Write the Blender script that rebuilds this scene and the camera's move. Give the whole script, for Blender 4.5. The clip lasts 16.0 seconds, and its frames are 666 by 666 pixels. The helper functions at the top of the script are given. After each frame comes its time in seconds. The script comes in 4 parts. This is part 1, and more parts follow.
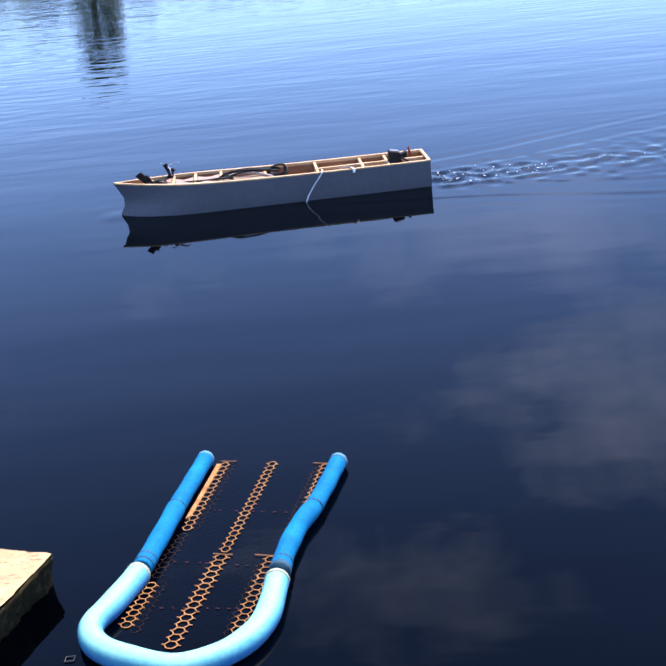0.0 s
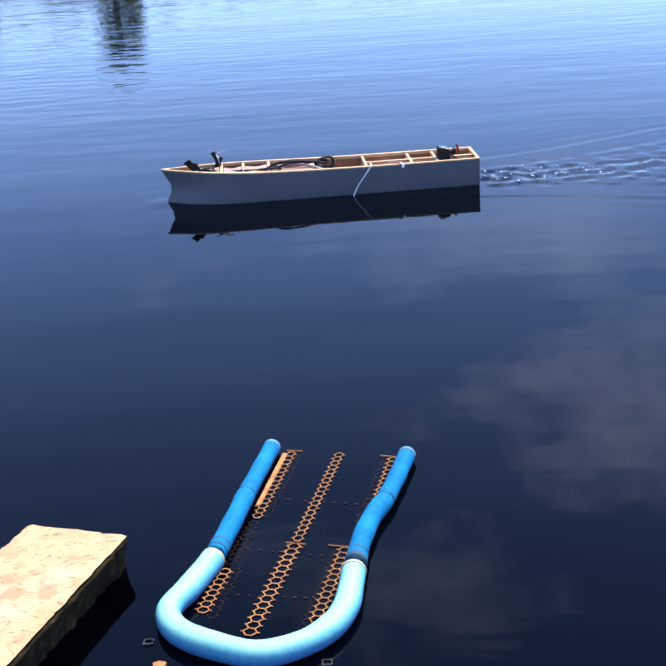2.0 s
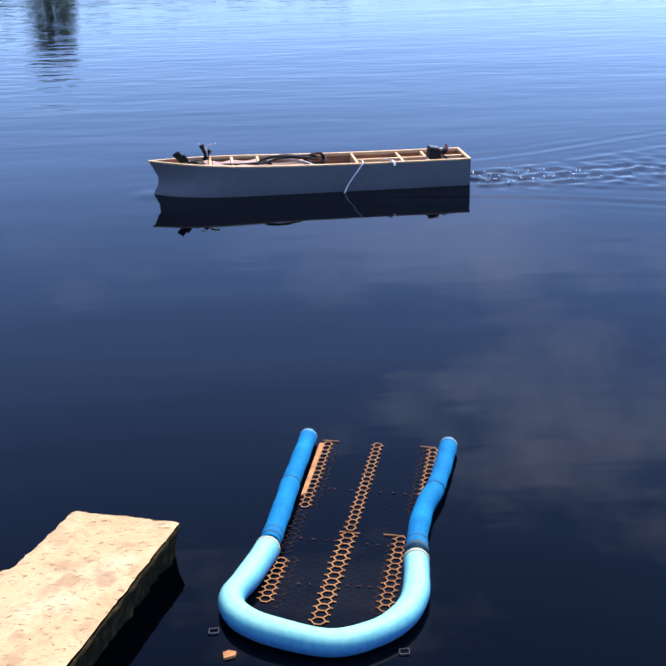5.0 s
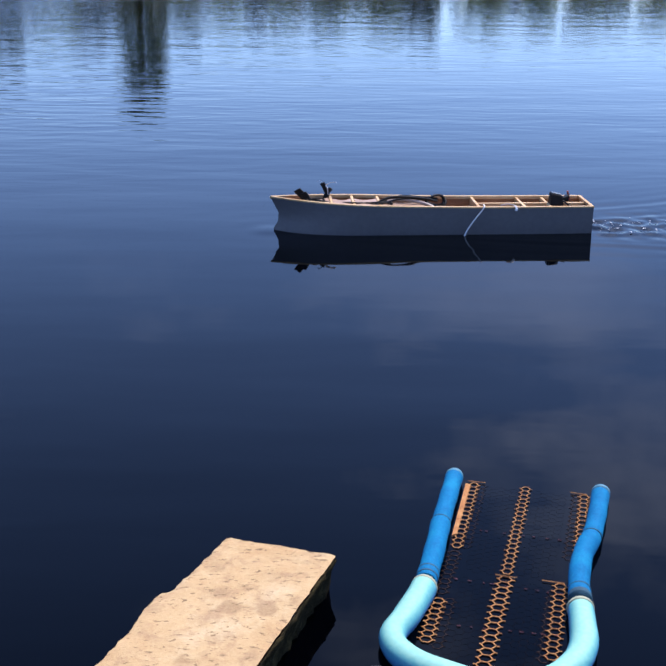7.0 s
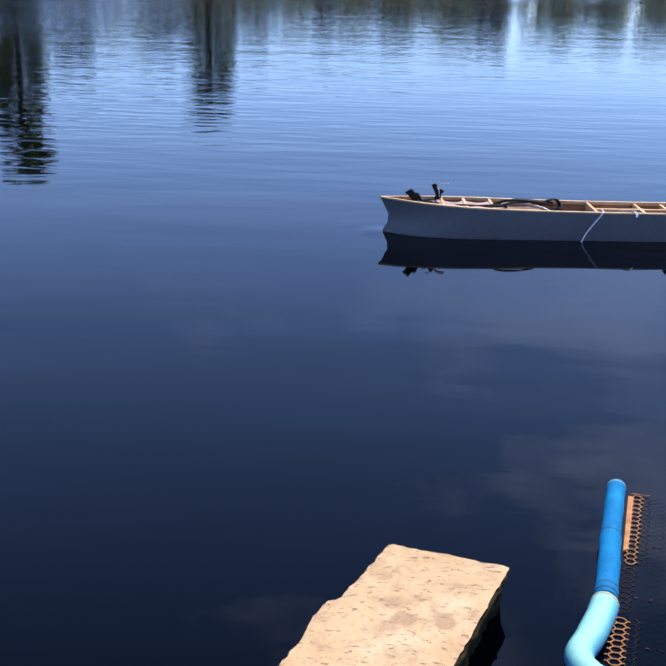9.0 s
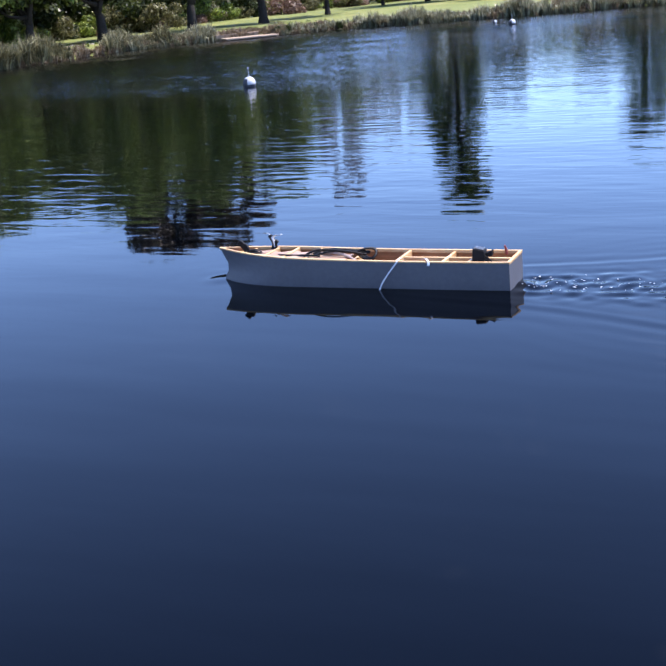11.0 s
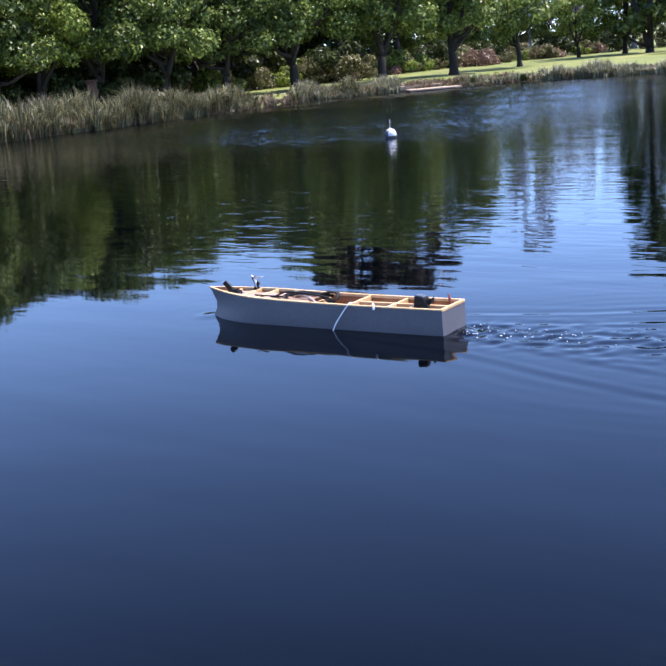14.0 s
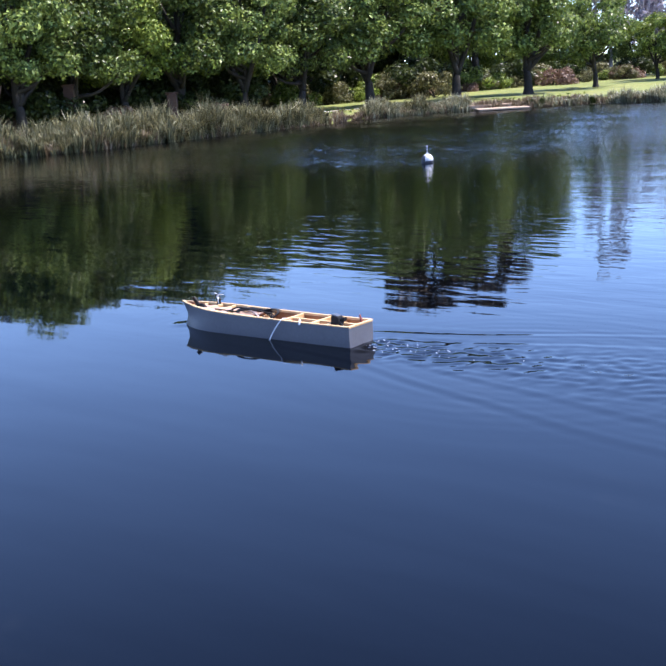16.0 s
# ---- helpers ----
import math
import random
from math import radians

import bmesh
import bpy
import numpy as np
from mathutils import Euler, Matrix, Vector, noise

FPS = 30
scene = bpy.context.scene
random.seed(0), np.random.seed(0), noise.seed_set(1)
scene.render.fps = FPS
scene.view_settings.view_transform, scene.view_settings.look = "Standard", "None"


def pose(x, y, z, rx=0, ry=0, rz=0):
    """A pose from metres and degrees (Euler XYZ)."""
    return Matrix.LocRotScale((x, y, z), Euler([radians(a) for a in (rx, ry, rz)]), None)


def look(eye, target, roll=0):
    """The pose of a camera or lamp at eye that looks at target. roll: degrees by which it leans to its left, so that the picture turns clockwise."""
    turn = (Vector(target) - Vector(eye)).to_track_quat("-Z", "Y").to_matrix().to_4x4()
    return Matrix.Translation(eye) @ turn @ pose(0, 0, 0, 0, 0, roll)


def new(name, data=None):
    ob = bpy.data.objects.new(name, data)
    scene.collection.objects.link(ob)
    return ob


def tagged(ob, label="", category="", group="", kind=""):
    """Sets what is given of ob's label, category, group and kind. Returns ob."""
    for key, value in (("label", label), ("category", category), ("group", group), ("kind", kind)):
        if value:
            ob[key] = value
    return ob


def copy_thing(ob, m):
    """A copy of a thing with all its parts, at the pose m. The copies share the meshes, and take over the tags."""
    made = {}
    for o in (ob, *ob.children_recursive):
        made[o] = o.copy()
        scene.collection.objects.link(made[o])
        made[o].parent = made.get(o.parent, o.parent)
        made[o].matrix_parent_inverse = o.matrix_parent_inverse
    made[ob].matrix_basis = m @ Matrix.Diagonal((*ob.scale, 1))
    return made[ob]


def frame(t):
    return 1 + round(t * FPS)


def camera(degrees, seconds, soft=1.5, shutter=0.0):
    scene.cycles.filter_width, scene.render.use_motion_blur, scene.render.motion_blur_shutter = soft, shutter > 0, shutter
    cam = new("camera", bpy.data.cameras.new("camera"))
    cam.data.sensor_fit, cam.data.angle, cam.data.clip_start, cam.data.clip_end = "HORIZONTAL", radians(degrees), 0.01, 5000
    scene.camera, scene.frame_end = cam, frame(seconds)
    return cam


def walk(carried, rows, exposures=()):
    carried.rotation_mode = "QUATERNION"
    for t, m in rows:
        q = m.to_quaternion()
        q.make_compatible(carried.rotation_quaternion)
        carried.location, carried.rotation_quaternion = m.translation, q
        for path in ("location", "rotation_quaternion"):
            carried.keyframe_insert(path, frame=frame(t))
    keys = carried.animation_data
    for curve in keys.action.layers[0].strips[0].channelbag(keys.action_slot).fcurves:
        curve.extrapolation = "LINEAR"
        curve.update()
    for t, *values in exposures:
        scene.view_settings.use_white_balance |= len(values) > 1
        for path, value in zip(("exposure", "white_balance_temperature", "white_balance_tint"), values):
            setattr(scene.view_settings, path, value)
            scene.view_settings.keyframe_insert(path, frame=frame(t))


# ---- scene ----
cam = camera(32.92, 16.0, 2.0)
PATH = [
    (0.0, pose(0.675, -0.128, 2.179, 68.004, 5.256, -2.632)),
    (0.5, pose(0.611, -0.127, 2.183, 68.333, 4.493, -2.026)),
    (1.0, pose(0.545, -0.122, 2.182, 68.287, 3.971, -1.627)),
    (1.5, pose(0.476, -0.116, 2.178, 68.038, 3.467, -1.730)),
    (2.0, pose(0.407, -0.108, 2.173, 67.921, 3.333, -1.537)),
    (2.5, pose(0.341, -0.101, 2.166, 67.826, 3.115, -1.523)),
    (3.0, pose(0.267, -0.091, 2.156, 67.698, 2.695, -2.246)),
    (5.3, pose(-0.101, -0.029, 2.063, 68.508, 0.454, -5.067)),
    (5.5, pose(-0.129, -0.031, 2.061, 68.628, -0.216, -4.682)),
    (6.0, pose(-0.213, -0.028, 2.052, 69.049, -1.125, -3.528)),
    (6.5, pose(-0.296, 0.003, 2.028, 69.970, -0.665, -1.547)),
    (7.0, pose(-0.378, 0.028, 2.000, 70.795, -0.389, -0.491)),
    (7.5, pose(-0.483, 0.048, 1.960, 71.393, -0.853, -0.191)),
    (8.0, pose(-0.675, 0.107, 1.875, 71.801, -1.384, 0.637)),
    (8.2, pose(-0.774, 0.124, 1.855, 71.819, -1.543, 0.502)),
    (8.8, pose(-0.930, 0.160, 1.850, 71.650, -1.300, 1.300)),
    (10.3, pose(3.390, 0.963, 1.980, 70.127, 2.663, 22.094)),
    (10.5, pose(3.537, 0.902, 1.985, 70.898, 3.495, 23.744)),
    (11.0, pose(3.915, 0.800, 2.020, 73.463, 4.913, 25.9)),
    (11.5, pose(4.318, 0.657, 2.060, 74.878, 4.703, 27.169)),
    (12.0, pose(4.595, 0.785, 2.031, 75.540, 4.436, 28.757)),
    (12.5, pose(4.883, 0.918, 2.004, 75.700, 4.861, 30.114)),
    (13.0, pose(5.175, 1.013, 1.987, 75.713, 4.691, 31.586)),
    (13.5, pose(5.492, 1.087, 1.976, 76.090, 4.691, 33.714)),
    (14.0, pose(5.838, 1.124, 1.985, 76.737, 4.723, 36.374)),
    (14.5, pose(6.269, 1.086, 2.019, 77.179, 4.971, 37.721)),
    (15.0, pose(6.798, 0.905, 2.107, 77.274, 4.504, 38.223)),
    (15.5, pose(7.455, 0.644, 2.236, 77.317, 4.015, 39.032)),
    (16.0, pose(8.201, 0.353, 2.386, 77.526, 3.412, 40.974)),
]
walk(cam, PATH, [(0.0, 1.2, 6350, 20), (3.0, 1.08, 6350, 20), (5.5, 0.86, 6350, 20), (8.0, 0.44, 6350, 20), (10.5, 1.2, 6350, 20), (12.5, 1.38, 6350, 20), (14.0, 1.44, 6350, 20), (14.5, 1.55, 6350, 20), (15.0, 1.56, 6350, 20), (16.0, 1.6, 6350, 20)])

# ---- world and sun ----
SUN_EL, SUN_AZ = radians(63), radians(40)   # azimuth clockwise from +y
world = bpy.data.worlds.new("sky")
scene.world = world
world.use_nodes = True
wn, wl = world.node_tree.nodes, world.node_tree.links
sky = wn.new("ShaderNodeTexSky")
sky.sky_type, sky.sun_disc = "NISHITA", False
sky.sun_elevation, sky.sun_rotation = SUN_EL, SUN_AZ
sky.air_density, sky.dust_density, sky.ozone_density = 0.7, 0.0, 3.6
wn["Background"].inputs["Strength"].default_value = 0.23
# thin, soft clouds drawn over the sky
wco = wn.new("ShaderNodeTexCoord")
wmap = wn.new("ShaderNodeMapping")
wmap.inputs["Scale"].default_value, wmap.inputs["Location"].default_value = (1.0, 1.0, 2.2), (-0.45, -2.71, 0.32)
wcl = wn.new("ShaderNodeTexNoise")
wcl.inputs["Scale"].default_value, wcl.inputs["Detail"].default_value, wcl.inputs["Roughness"].default_value = 3.6, 6.0, 0.55
wrp = wn.new("ShaderNodeValToRGB")
wrp.color_ramp.elements[0].position, wrp.color_ramp.elements[1].position = 0.54, 0.71
wrp.color_ramp.elements[1].color = (0.72, 0.72, 0.72, 1)
wmx = wn.new("ShaderNodeMix")
wmx.data_type = "RGBA"
wmx.inputs["B"].default_value = (5.6, 6.8, 9.2, 1)
wl.new(wco.outputs["Generated"], wmap.inputs["Vector"])
wl.new(wmap.outputs["Vector"], wcl.inputs["Vector"])
wl.new(wcl.outputs["Fac"], wrp.inputs["Fac"])
# the clouds stand high and mostly to the east; the air near the horizon is clear
wsp, whi, wml = wn.new("ShaderNodeSeparateXYZ"), wn.new("ShaderNodeMapRange"), wn.new("ShaderNodeMath")
whi.inputs["From Min"].default_value, whi.inputs["From Max"].default_value = 0.22, 0.44
wml.operation = "MULTIPLY"
wl.new(wco.outputs["Generated"], wsp.inputs[0])
wl.new(wsp.outputs["Z"], whi.inputs["Value"])
wwe, wmw = wn.new("ShaderNodeMapRange"), wn.new("ShaderNodeMath")
wwe.inputs["From Min"].default_value, wwe.inputs["From Max"].default_value = -0.42, -0.05
wwe.inputs["To Min"].default_value = 0.2
wmw.operation = "MULTIPLY"
wl.new(wsp.outputs["X"], wwe.inputs["Value"])
wl.new(wwe.outputs[0], wmw.inputs[0])
wl.new(whi.outputs[0], wmw.inputs[1])
wl.new(wmw.outputs[0], wml.inputs[0])
wl.new(wrp.outputs["Color"], wml.inputs[1])
wl.new(wml.outputs[0], wmx.inputs["Factor"])
# the sky pales only a little towards the horizon
wgr, wtn = wn.new("ShaderNodeValToRGB"), wn.new("ShaderNodeMix")
wgr.color_ramp.elements[0].position, wgr.color_ramp.elements[0].color = 0.0, (0.6, 0.64, 0.685, 1)
wgr.color_ramp.elements[1].position, wgr.color_ramp.elements[1].color = 0.4, (0.93, 0.985, 1.07, 1)
wtn.data_type, wtn.blend_type = "RGBA", "MULTIPLY"
wtn.inputs["Factor"].default_value = 1.0
wl.new(wsp.outputs["Z"], wgr.inputs["Fac"])
wl.new(sky.outputs["Color"], wtn.inputs["A"])
wl.new(wgr.outputs["Color"], wtn.inputs["B"])
wl.new(wtn.outputs["Result"], wmx.inputs["A"])
wl.new(wmx.outputs["Result"], wn["Background"].inputs["Color"])

sun = new("sun", bpy.data.lights.new("sun", "SUN"))
sun.data.energy, sun.data.angle, sun.data.color = 5.0, radians(0.53), (1.0, 0.95, 0.87)
sun.matrix_world = look((0, 0, 0), (-math.sin(SUN_AZ) * math.cos(SUN_EL), -math.cos(SUN_AZ) * math.cos(SUN_EL), -math.sin(SUN_EL)))
sun.location = (30, 40, 80)


# ---- materials ----
def material(name, base, rough=0.6, metal=0.0, ior=1.45):
    m = bpy.data.materials.new(name)
    m.use_nodes = True
    b = m.node_tree.nodes["Principled BSDF"]
    b.inputs["Base Color"].default_value = (*base, 1)
    b.inputs["Roughness"].default_value, b.inputs["Metallic"].default_value, b.inputs["IOR"].default_value = rough, metal, ior
    return m, m.node_tree.nodes, m.node_tree.links, b


def noise_node(nodes, links, vec, scale, detail=5.0, rough=0.55, distort=0.0):
    n = nodes.new("ShaderNodeTexNoise")
    n.inputs["Scale"].default_value, n.inputs["Detail"].default_value = scale, detail
    n.inputs["Roughness"].default_value, n.inputs["Distortion"].default_value = rough, distort
    if vec:
        links.new(vec, n.inputs["Vector"])
    return n.outputs["Fac"]


def ramp_node(nodes, links, fac, stops):
    r = nodes.new("ShaderNodeValToRGB")
    while len(r.color_ramp.elements) < len(stops):
        r.color_ramp.elements.new(0.5)
    for e, (p, c) in zip(r.color_ramp.elements, stops):
        e.position, e.color = p, (*c, 1)
    links.new(fac, r.inputs["Fac"])
    return r.outputs["Color"]


def mix_node(nodes, links, fac, a, b, mode="MIX"):
    x = nodes.new("ShaderNodeMix")
    x.data_type, x.blend_type = "RGBA", mode
    for key, v in (("Factor", fac), ("A", a), ("B", b)):
        if isinstance(v, bpy.types.NodeSocket):
            links.new(v, x.inputs[key])
        elif isinstance(v, tuple):
            x.inputs[key].default_value = (*v, 1)
        else:
            x.inputs[key].default_value = v
    return x.outputs["Result"]


def bump_node(nodes, links, height, strength, dist, bsdf, normal=None):
    b = nodes.new("ShaderNodeBump")
    b.inputs["Strength"].default_value, b.inputs["Distance"].default_value = strength, dist
    links.new(height, b.inputs["Height"])
    if normal:
        links.new(normal, b.inputs["Normal"])
    if bsdf:
        links.new(b.outputs["Normal"], bsdf.inputs["Normal"])
    return b.outputs["Normal"]


def coords(nodes, links, kind="Object", scale=(1, 1, 1), turn=(0, 0, 0)):
    c, m = nodes.new("ShaderNodeTexCoord"), nodes.new("ShaderNodeMapping")
    m.inputs["Scale"].default_value, m.inputs["Rotation"].default_value = scale, turn
    links.new(c.outputs[kind], m.inputs["Vector"])
    return m.outputs["Vector"]


def varied(name, dark, mid, light, scale, rough=0.7, bump=0.3, dist=0.005, stretch=(1, 1, 1), fine=12.0):
    """A surface of two scales of variation with fine relief."""
    m, n, l, b = material(name, mid, rough)
    v = coords(n, l, "Object", stretch)
    big = noise_node(n, l, v, scale, 5)
    small = noise_node(n, l, v, scale * fine, 4, 0.65)
    col = ramp_node(n, l, big, [(0.3, dark), (0.5, mid), (0.72, light)])
    l.new(mix_node(n, l, 0.45, col, ramp_node(n, l, small, [(0.35, dark), (0.65, light)])), b.inputs["Base Color"])
    bump_node(n, l, small, bump, dist, b)
    return m


def water_material():
    m, n, l, b = material("lake_water", (0.00012, 0.00022, 0.0006), 0.05, 0, 1.172)
    wide = noise_node(n, l, coords(n, l, "Object", (0.5, 1.5, 1)), 0.55, 2, 0.45)
    mid = noise_node(n, l, coords(n, l, "Object", (0.7, 2.2, 1), (0, 0, 0.2)), 2.0, 2, 0.45, 0.3)
    c = n.new("ShaderNodeTexCoord")
    sep = n.new("ShaderNodeSeparateXYZ")
    l.new(c.outputs["Object"], sep.inputs[0])
    n1 = bump_node(n, l, wide, 0.4, 0.024, None)
    chop = n.new("ShaderNodeMapRange")
    chop.inputs["From Min"].default_value, chop.inputs["From Max"].default_value = 8.6, 13.0
    chop.inputs["To Min"].default_value, chop.inputs["To Max"].default_value = 0.14, 0.85
    l.new(sep.outputs["Y"], chop.inputs["Value"])
    b2 = n.new("ShaderNodeBump")
    b2.inputs["Distance"].default_value = 0.010
    l.new(mid, b2.inputs["Height"])
    east = n.new("ShaderNodeMapRange")
    east.inputs["From Min"].default_value, east.inputs["From Max"].default_value = -5.0, 1.0
    east.inputs["To Min"].default_value, east.inputs["To Max"].default_value = 1.0, 0.5
    l.new(sep.outputs["X"], east.inputs["Value"])
    rough_water = n.new("ShaderNodeMath")
    rough_water.operation = "MULTIPLY"
    l.new(chop.outputs[0], rough_water.inputs[0])
    l.new(east.outputs[0], rough_water.inputs[1])
    l.new(rough_water.outputs[0], b2.inputs["Strength"])
    l.new(n1, b2.inputs["Normal"])
    # cat's paws of the wind on the open water, past a slanting line
    fine = noise_node(n, l, coords(n, l, "Object", (0.8, 1.0, 1)), 11.0, 2, 0.5)
    slant = n.new("ShaderNodeMath")
    slant.operation, slant.inputs[1].default_value = "MULTIPLY_ADD", 0.23
    l.new(sep.outputs["X"], slant.inputs[0])
    l.new(sep.outputs["Y"], slant.inputs[2])
    wind = n.new("ShaderNodeMapRange")
    wind.inputs["From Min"].default_value, wind.inputs["From Max"].default_value = 19.8, 24.0
    wind.inputs["To Min"].default_value, wind.inputs["To Max"].default_value = 0.0, 0.9
    l.new(slant.outputs[0], wind.inputs["Value"])
    b3 = n.new("ShaderNodeBump")
    b3.inputs["Distance"].default_value = 0.012
    l.new(fine, b3.inputs["Height"])
    west = n.new("ShaderNodeMapRange")
    west.inputs["From Min"].default_value, west.inputs["From Max"].default_value = -11.0, -6.0
    west.inputs["To Min"].default_value, west.inputs["To Max"].default_value = 1.0, 0.0
    l.new(sep.outputs["X"], west.inputs["Value"])
    gusts = n.new("ShaderNodeMath")
    gusts.operation = "MULTIPLY"
    l.new(wind.outputs[0], gusts.inputs[0])
    l.new(west.outputs[0], gusts.inputs[1])
    l.new(gusts.outputs[0], b3.inputs["Strength"])
    l.new(b2.outputs["Normal"], b3.inputs["Normal"])
    n2 = b3.outputs["Normal"]
    gloss = n.new("ShaderNodeMapRange")
    gloss.inputs["From Min"].default_value, gloss.inputs["From Max"].default_value = 13.0, 25.0
    gloss.inputs["To Min"].default_value, gloss.inputs["To Max"].default_value = 0.03, 0.075
    l.new(sep.outputs["Y"], gloss.inputs["Value"])
    l.new(gloss.outputs[0], b.inputs["Roughness"])
    l.new(n2, b.inputs["Normal"])
    return m


def leaf_material(name, dark, light, glow=0.3):
    m, n, l, b = material(name, dark, 0.36)
    g = n.new("ShaderNodeNewGeometry")
    col = ramp_node(n, l, g.outputs["Random Per Island"], [(0.0, dark), (0.5, tuple(0.78 * p + 0.22 * q for p, q in zip(dark, light))), (0.82, tuple((p + q) / 2 for p, q in zip(dark, light))), (1.0, light)])
    l.new(col, b.inputs["Base Color"])
    b.inputs["Specular IOR Level"].default_value = 0.22
    t = n.new("ShaderNodeBsdfTranslucent")
    l.new(col, t.inputs["Color"])
    x = n.new("ShaderNodeMixShader")
    x.inputs[0].default_value = glow
    l.new(b.outputs[0], x.inputs[1])
    l.new(t.outputs[0], x.inputs[2])
    l.new(x.outputs[0], n["Material Output"].inputs["Surface"])
    return m


def wood_material(name, dark, mid, light, rough=0.55):
    m, n, l, b = material(name, mid, rough)
    grain = noise_node(n, l, coords(n, l, "Object", (3, 40, 40)), 2.0, 5, 0.6, 0.6)
    patch = noise_node(n, l, coords(n, l), 7.0, 4)
    col = ramp_node(n, l, grain, [(0.3, dark), (0.5, mid), (0.7, light)])
    l.new(mix_node(n, l, 0.4, col, ramp_node(n, l, patch, [(0.35, dark), (0.65, light)])), b.inputs["Base Color"])
    bump_node(n, l, grain, 0.25, 0.001, b)
    return m


def stone_material():
    m, n, l, b = material("tan_concrete", (0.4, 0.27, 0.16), 0.85)
    v = coords(n, l)
    big = noise_node(n, l, v, 4.0, 5, 0.6)
    col = ramp_node(n, l, big, [(0.3, (0.35, 0.21, 0.085)), (0.5, (0.415, 0.285, 0.135)), (0.7, (0.48, 0.385, 0.23))])
    spots = n.new("ShaderNodeTexVoronoi")
    spots.voronoi_dimensions = "2D"
    spots.inputs["Scale"].default_value, spots.inputs["Randomness"].default_value = 8.0, 1.0
    warp = n.new("ShaderNodeMix")
    warp.data_type = "VECTOR"
    warp.inputs["Factor"].default_value = 0.05
    wob = n.new("ShaderNodeTexNoise")
    wob.inputs["Scale"].default_value = 14.0
    l.new(v, wob.inputs["Vector"])
    l.new(v, warp.inputs["A"])
    l.new(wob.outputs["Color"], warp.inputs["B"])
    l.new(warp.outputs["Result"], spots.inputs["Vector"])
    stain = ramp_node(n, l, spots.outputs["Distance"], [(0.2, (0.75, 0.75, 0.75)), (0.31, (0, 0, 0))])
    stain = mix_node(n, l, 1.0, stain, ramp_node(n, l, noise_node(n, l, v, 5.0, 2), [(0.45, (0, 0, 0)), (0.55, (1, 1, 1))]), "MULTIPLY")
    blot = ramp_node(n, l, noise_node(n, l, v, 13.0, 5, 0.6, 0.5), [(0.52, (0, 0, 0)), (0.66, (0.7, 0.7, 0.7))])
    pit = ramp_node(n, l, noise_node(n, l, coords(n, l, "Object", (1, 2.3, 1), (0, 0, 0.35)), 30.0, 4, 0.65, 0.4), [(0.585, (0, 0, 0)), (0.635, (1, 1, 1))])
    c2 = mix_node(n, l, stain, col, (0.22, 0.13, 0.058))
    c2 = mix_node(n, l, blot, c2, (0.24, 0.14, 0.07))
    c3 = mix_node(n, l, pit, c2, (0.12, 0.065, 0.025))
    grain = noise_node(n, l, v, 110.0, 4, 0.65)
    l.new(mix_node(n, l, 0.22, c3, ramp_node(n, l, grain, [(0.35, (0.25, 0.15, 0.085)), (0.65, (0.44, 0.34, 0.18))])), b.inputs["Base Color"])
    n1 = bump_node(n, l, grain, 0.6, 0.004, None)
    bump_node(n, l, pit, -0.6, 0.007, b, n1)
    return m


def faded_lit_foam():
    """Faded blue foam; sunlit top and shaded sides painted in by height, greener in places."""
    m, n, l, b = material("faded_blue_foam_lit_top", (0.2, 0.4, 0.45), 0.65)
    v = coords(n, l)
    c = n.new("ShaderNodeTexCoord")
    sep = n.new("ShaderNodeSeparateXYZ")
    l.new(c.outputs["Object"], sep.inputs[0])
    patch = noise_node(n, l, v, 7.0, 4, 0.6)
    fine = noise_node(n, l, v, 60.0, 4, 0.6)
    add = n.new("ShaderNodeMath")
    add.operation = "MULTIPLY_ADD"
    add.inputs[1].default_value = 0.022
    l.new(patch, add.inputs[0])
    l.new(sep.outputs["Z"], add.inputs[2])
    # paler with height: sunlight on the upper side put into the colour
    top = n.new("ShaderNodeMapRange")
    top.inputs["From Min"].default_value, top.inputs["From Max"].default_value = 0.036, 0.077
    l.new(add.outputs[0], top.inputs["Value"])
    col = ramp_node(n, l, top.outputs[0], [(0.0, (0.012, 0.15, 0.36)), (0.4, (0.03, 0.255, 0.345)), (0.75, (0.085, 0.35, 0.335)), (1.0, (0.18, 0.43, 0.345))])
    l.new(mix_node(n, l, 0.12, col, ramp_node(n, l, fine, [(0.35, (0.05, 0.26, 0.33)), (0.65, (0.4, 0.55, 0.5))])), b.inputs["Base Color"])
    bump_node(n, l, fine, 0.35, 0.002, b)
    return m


WATER = water_material()
HULL = varied("grey_hull_paint", (0.072, 0.071, 0.08), (0.083, 0.083, 0.093), (0.096, 0.096, 0.106), 2.5, 0.5, 0.1, 0.0008)
WOOD = wood_material("pale_timber", (0.38, 0.21, 0.085), (0.52, 0.33, 0.15), (0.6, 0.42, 0.22))
WOOD_IN = wood_material("brown_plywood", (0.13, 0.052, 0.02), (0.245, 0.108, 0.042), (0.36, 0.18, 0.078))
BLACK = varied("black_plastic", (0.0042, 0.0042, 0.0049), (0.0084, 0.0084, 0.0091), (0.014, 0.014, 0.014), 12, 0.6, 0.15, 0.001)
HOSE = varied("translucent_hose", (0.19, 0.13, 0.11), (0.27, 0.2, 0.17), (0.36, 0.29, 0.25), 9, 0.3, 0.05, 0.001)
WHITE = varied("white_webbing", (0.5332, 0.5332, 0.5418), (0.645, 0.645, 0.6536), (0.7052, 0.7052, 0.7052), 20, 0.7, 0.4, 0.001)
RED = varied("red_plastic", (0.14, 0.021, 0.014), (0.21, 0.035, 0.021), (0.252, 0.049, 0.035), 20, 0.5)
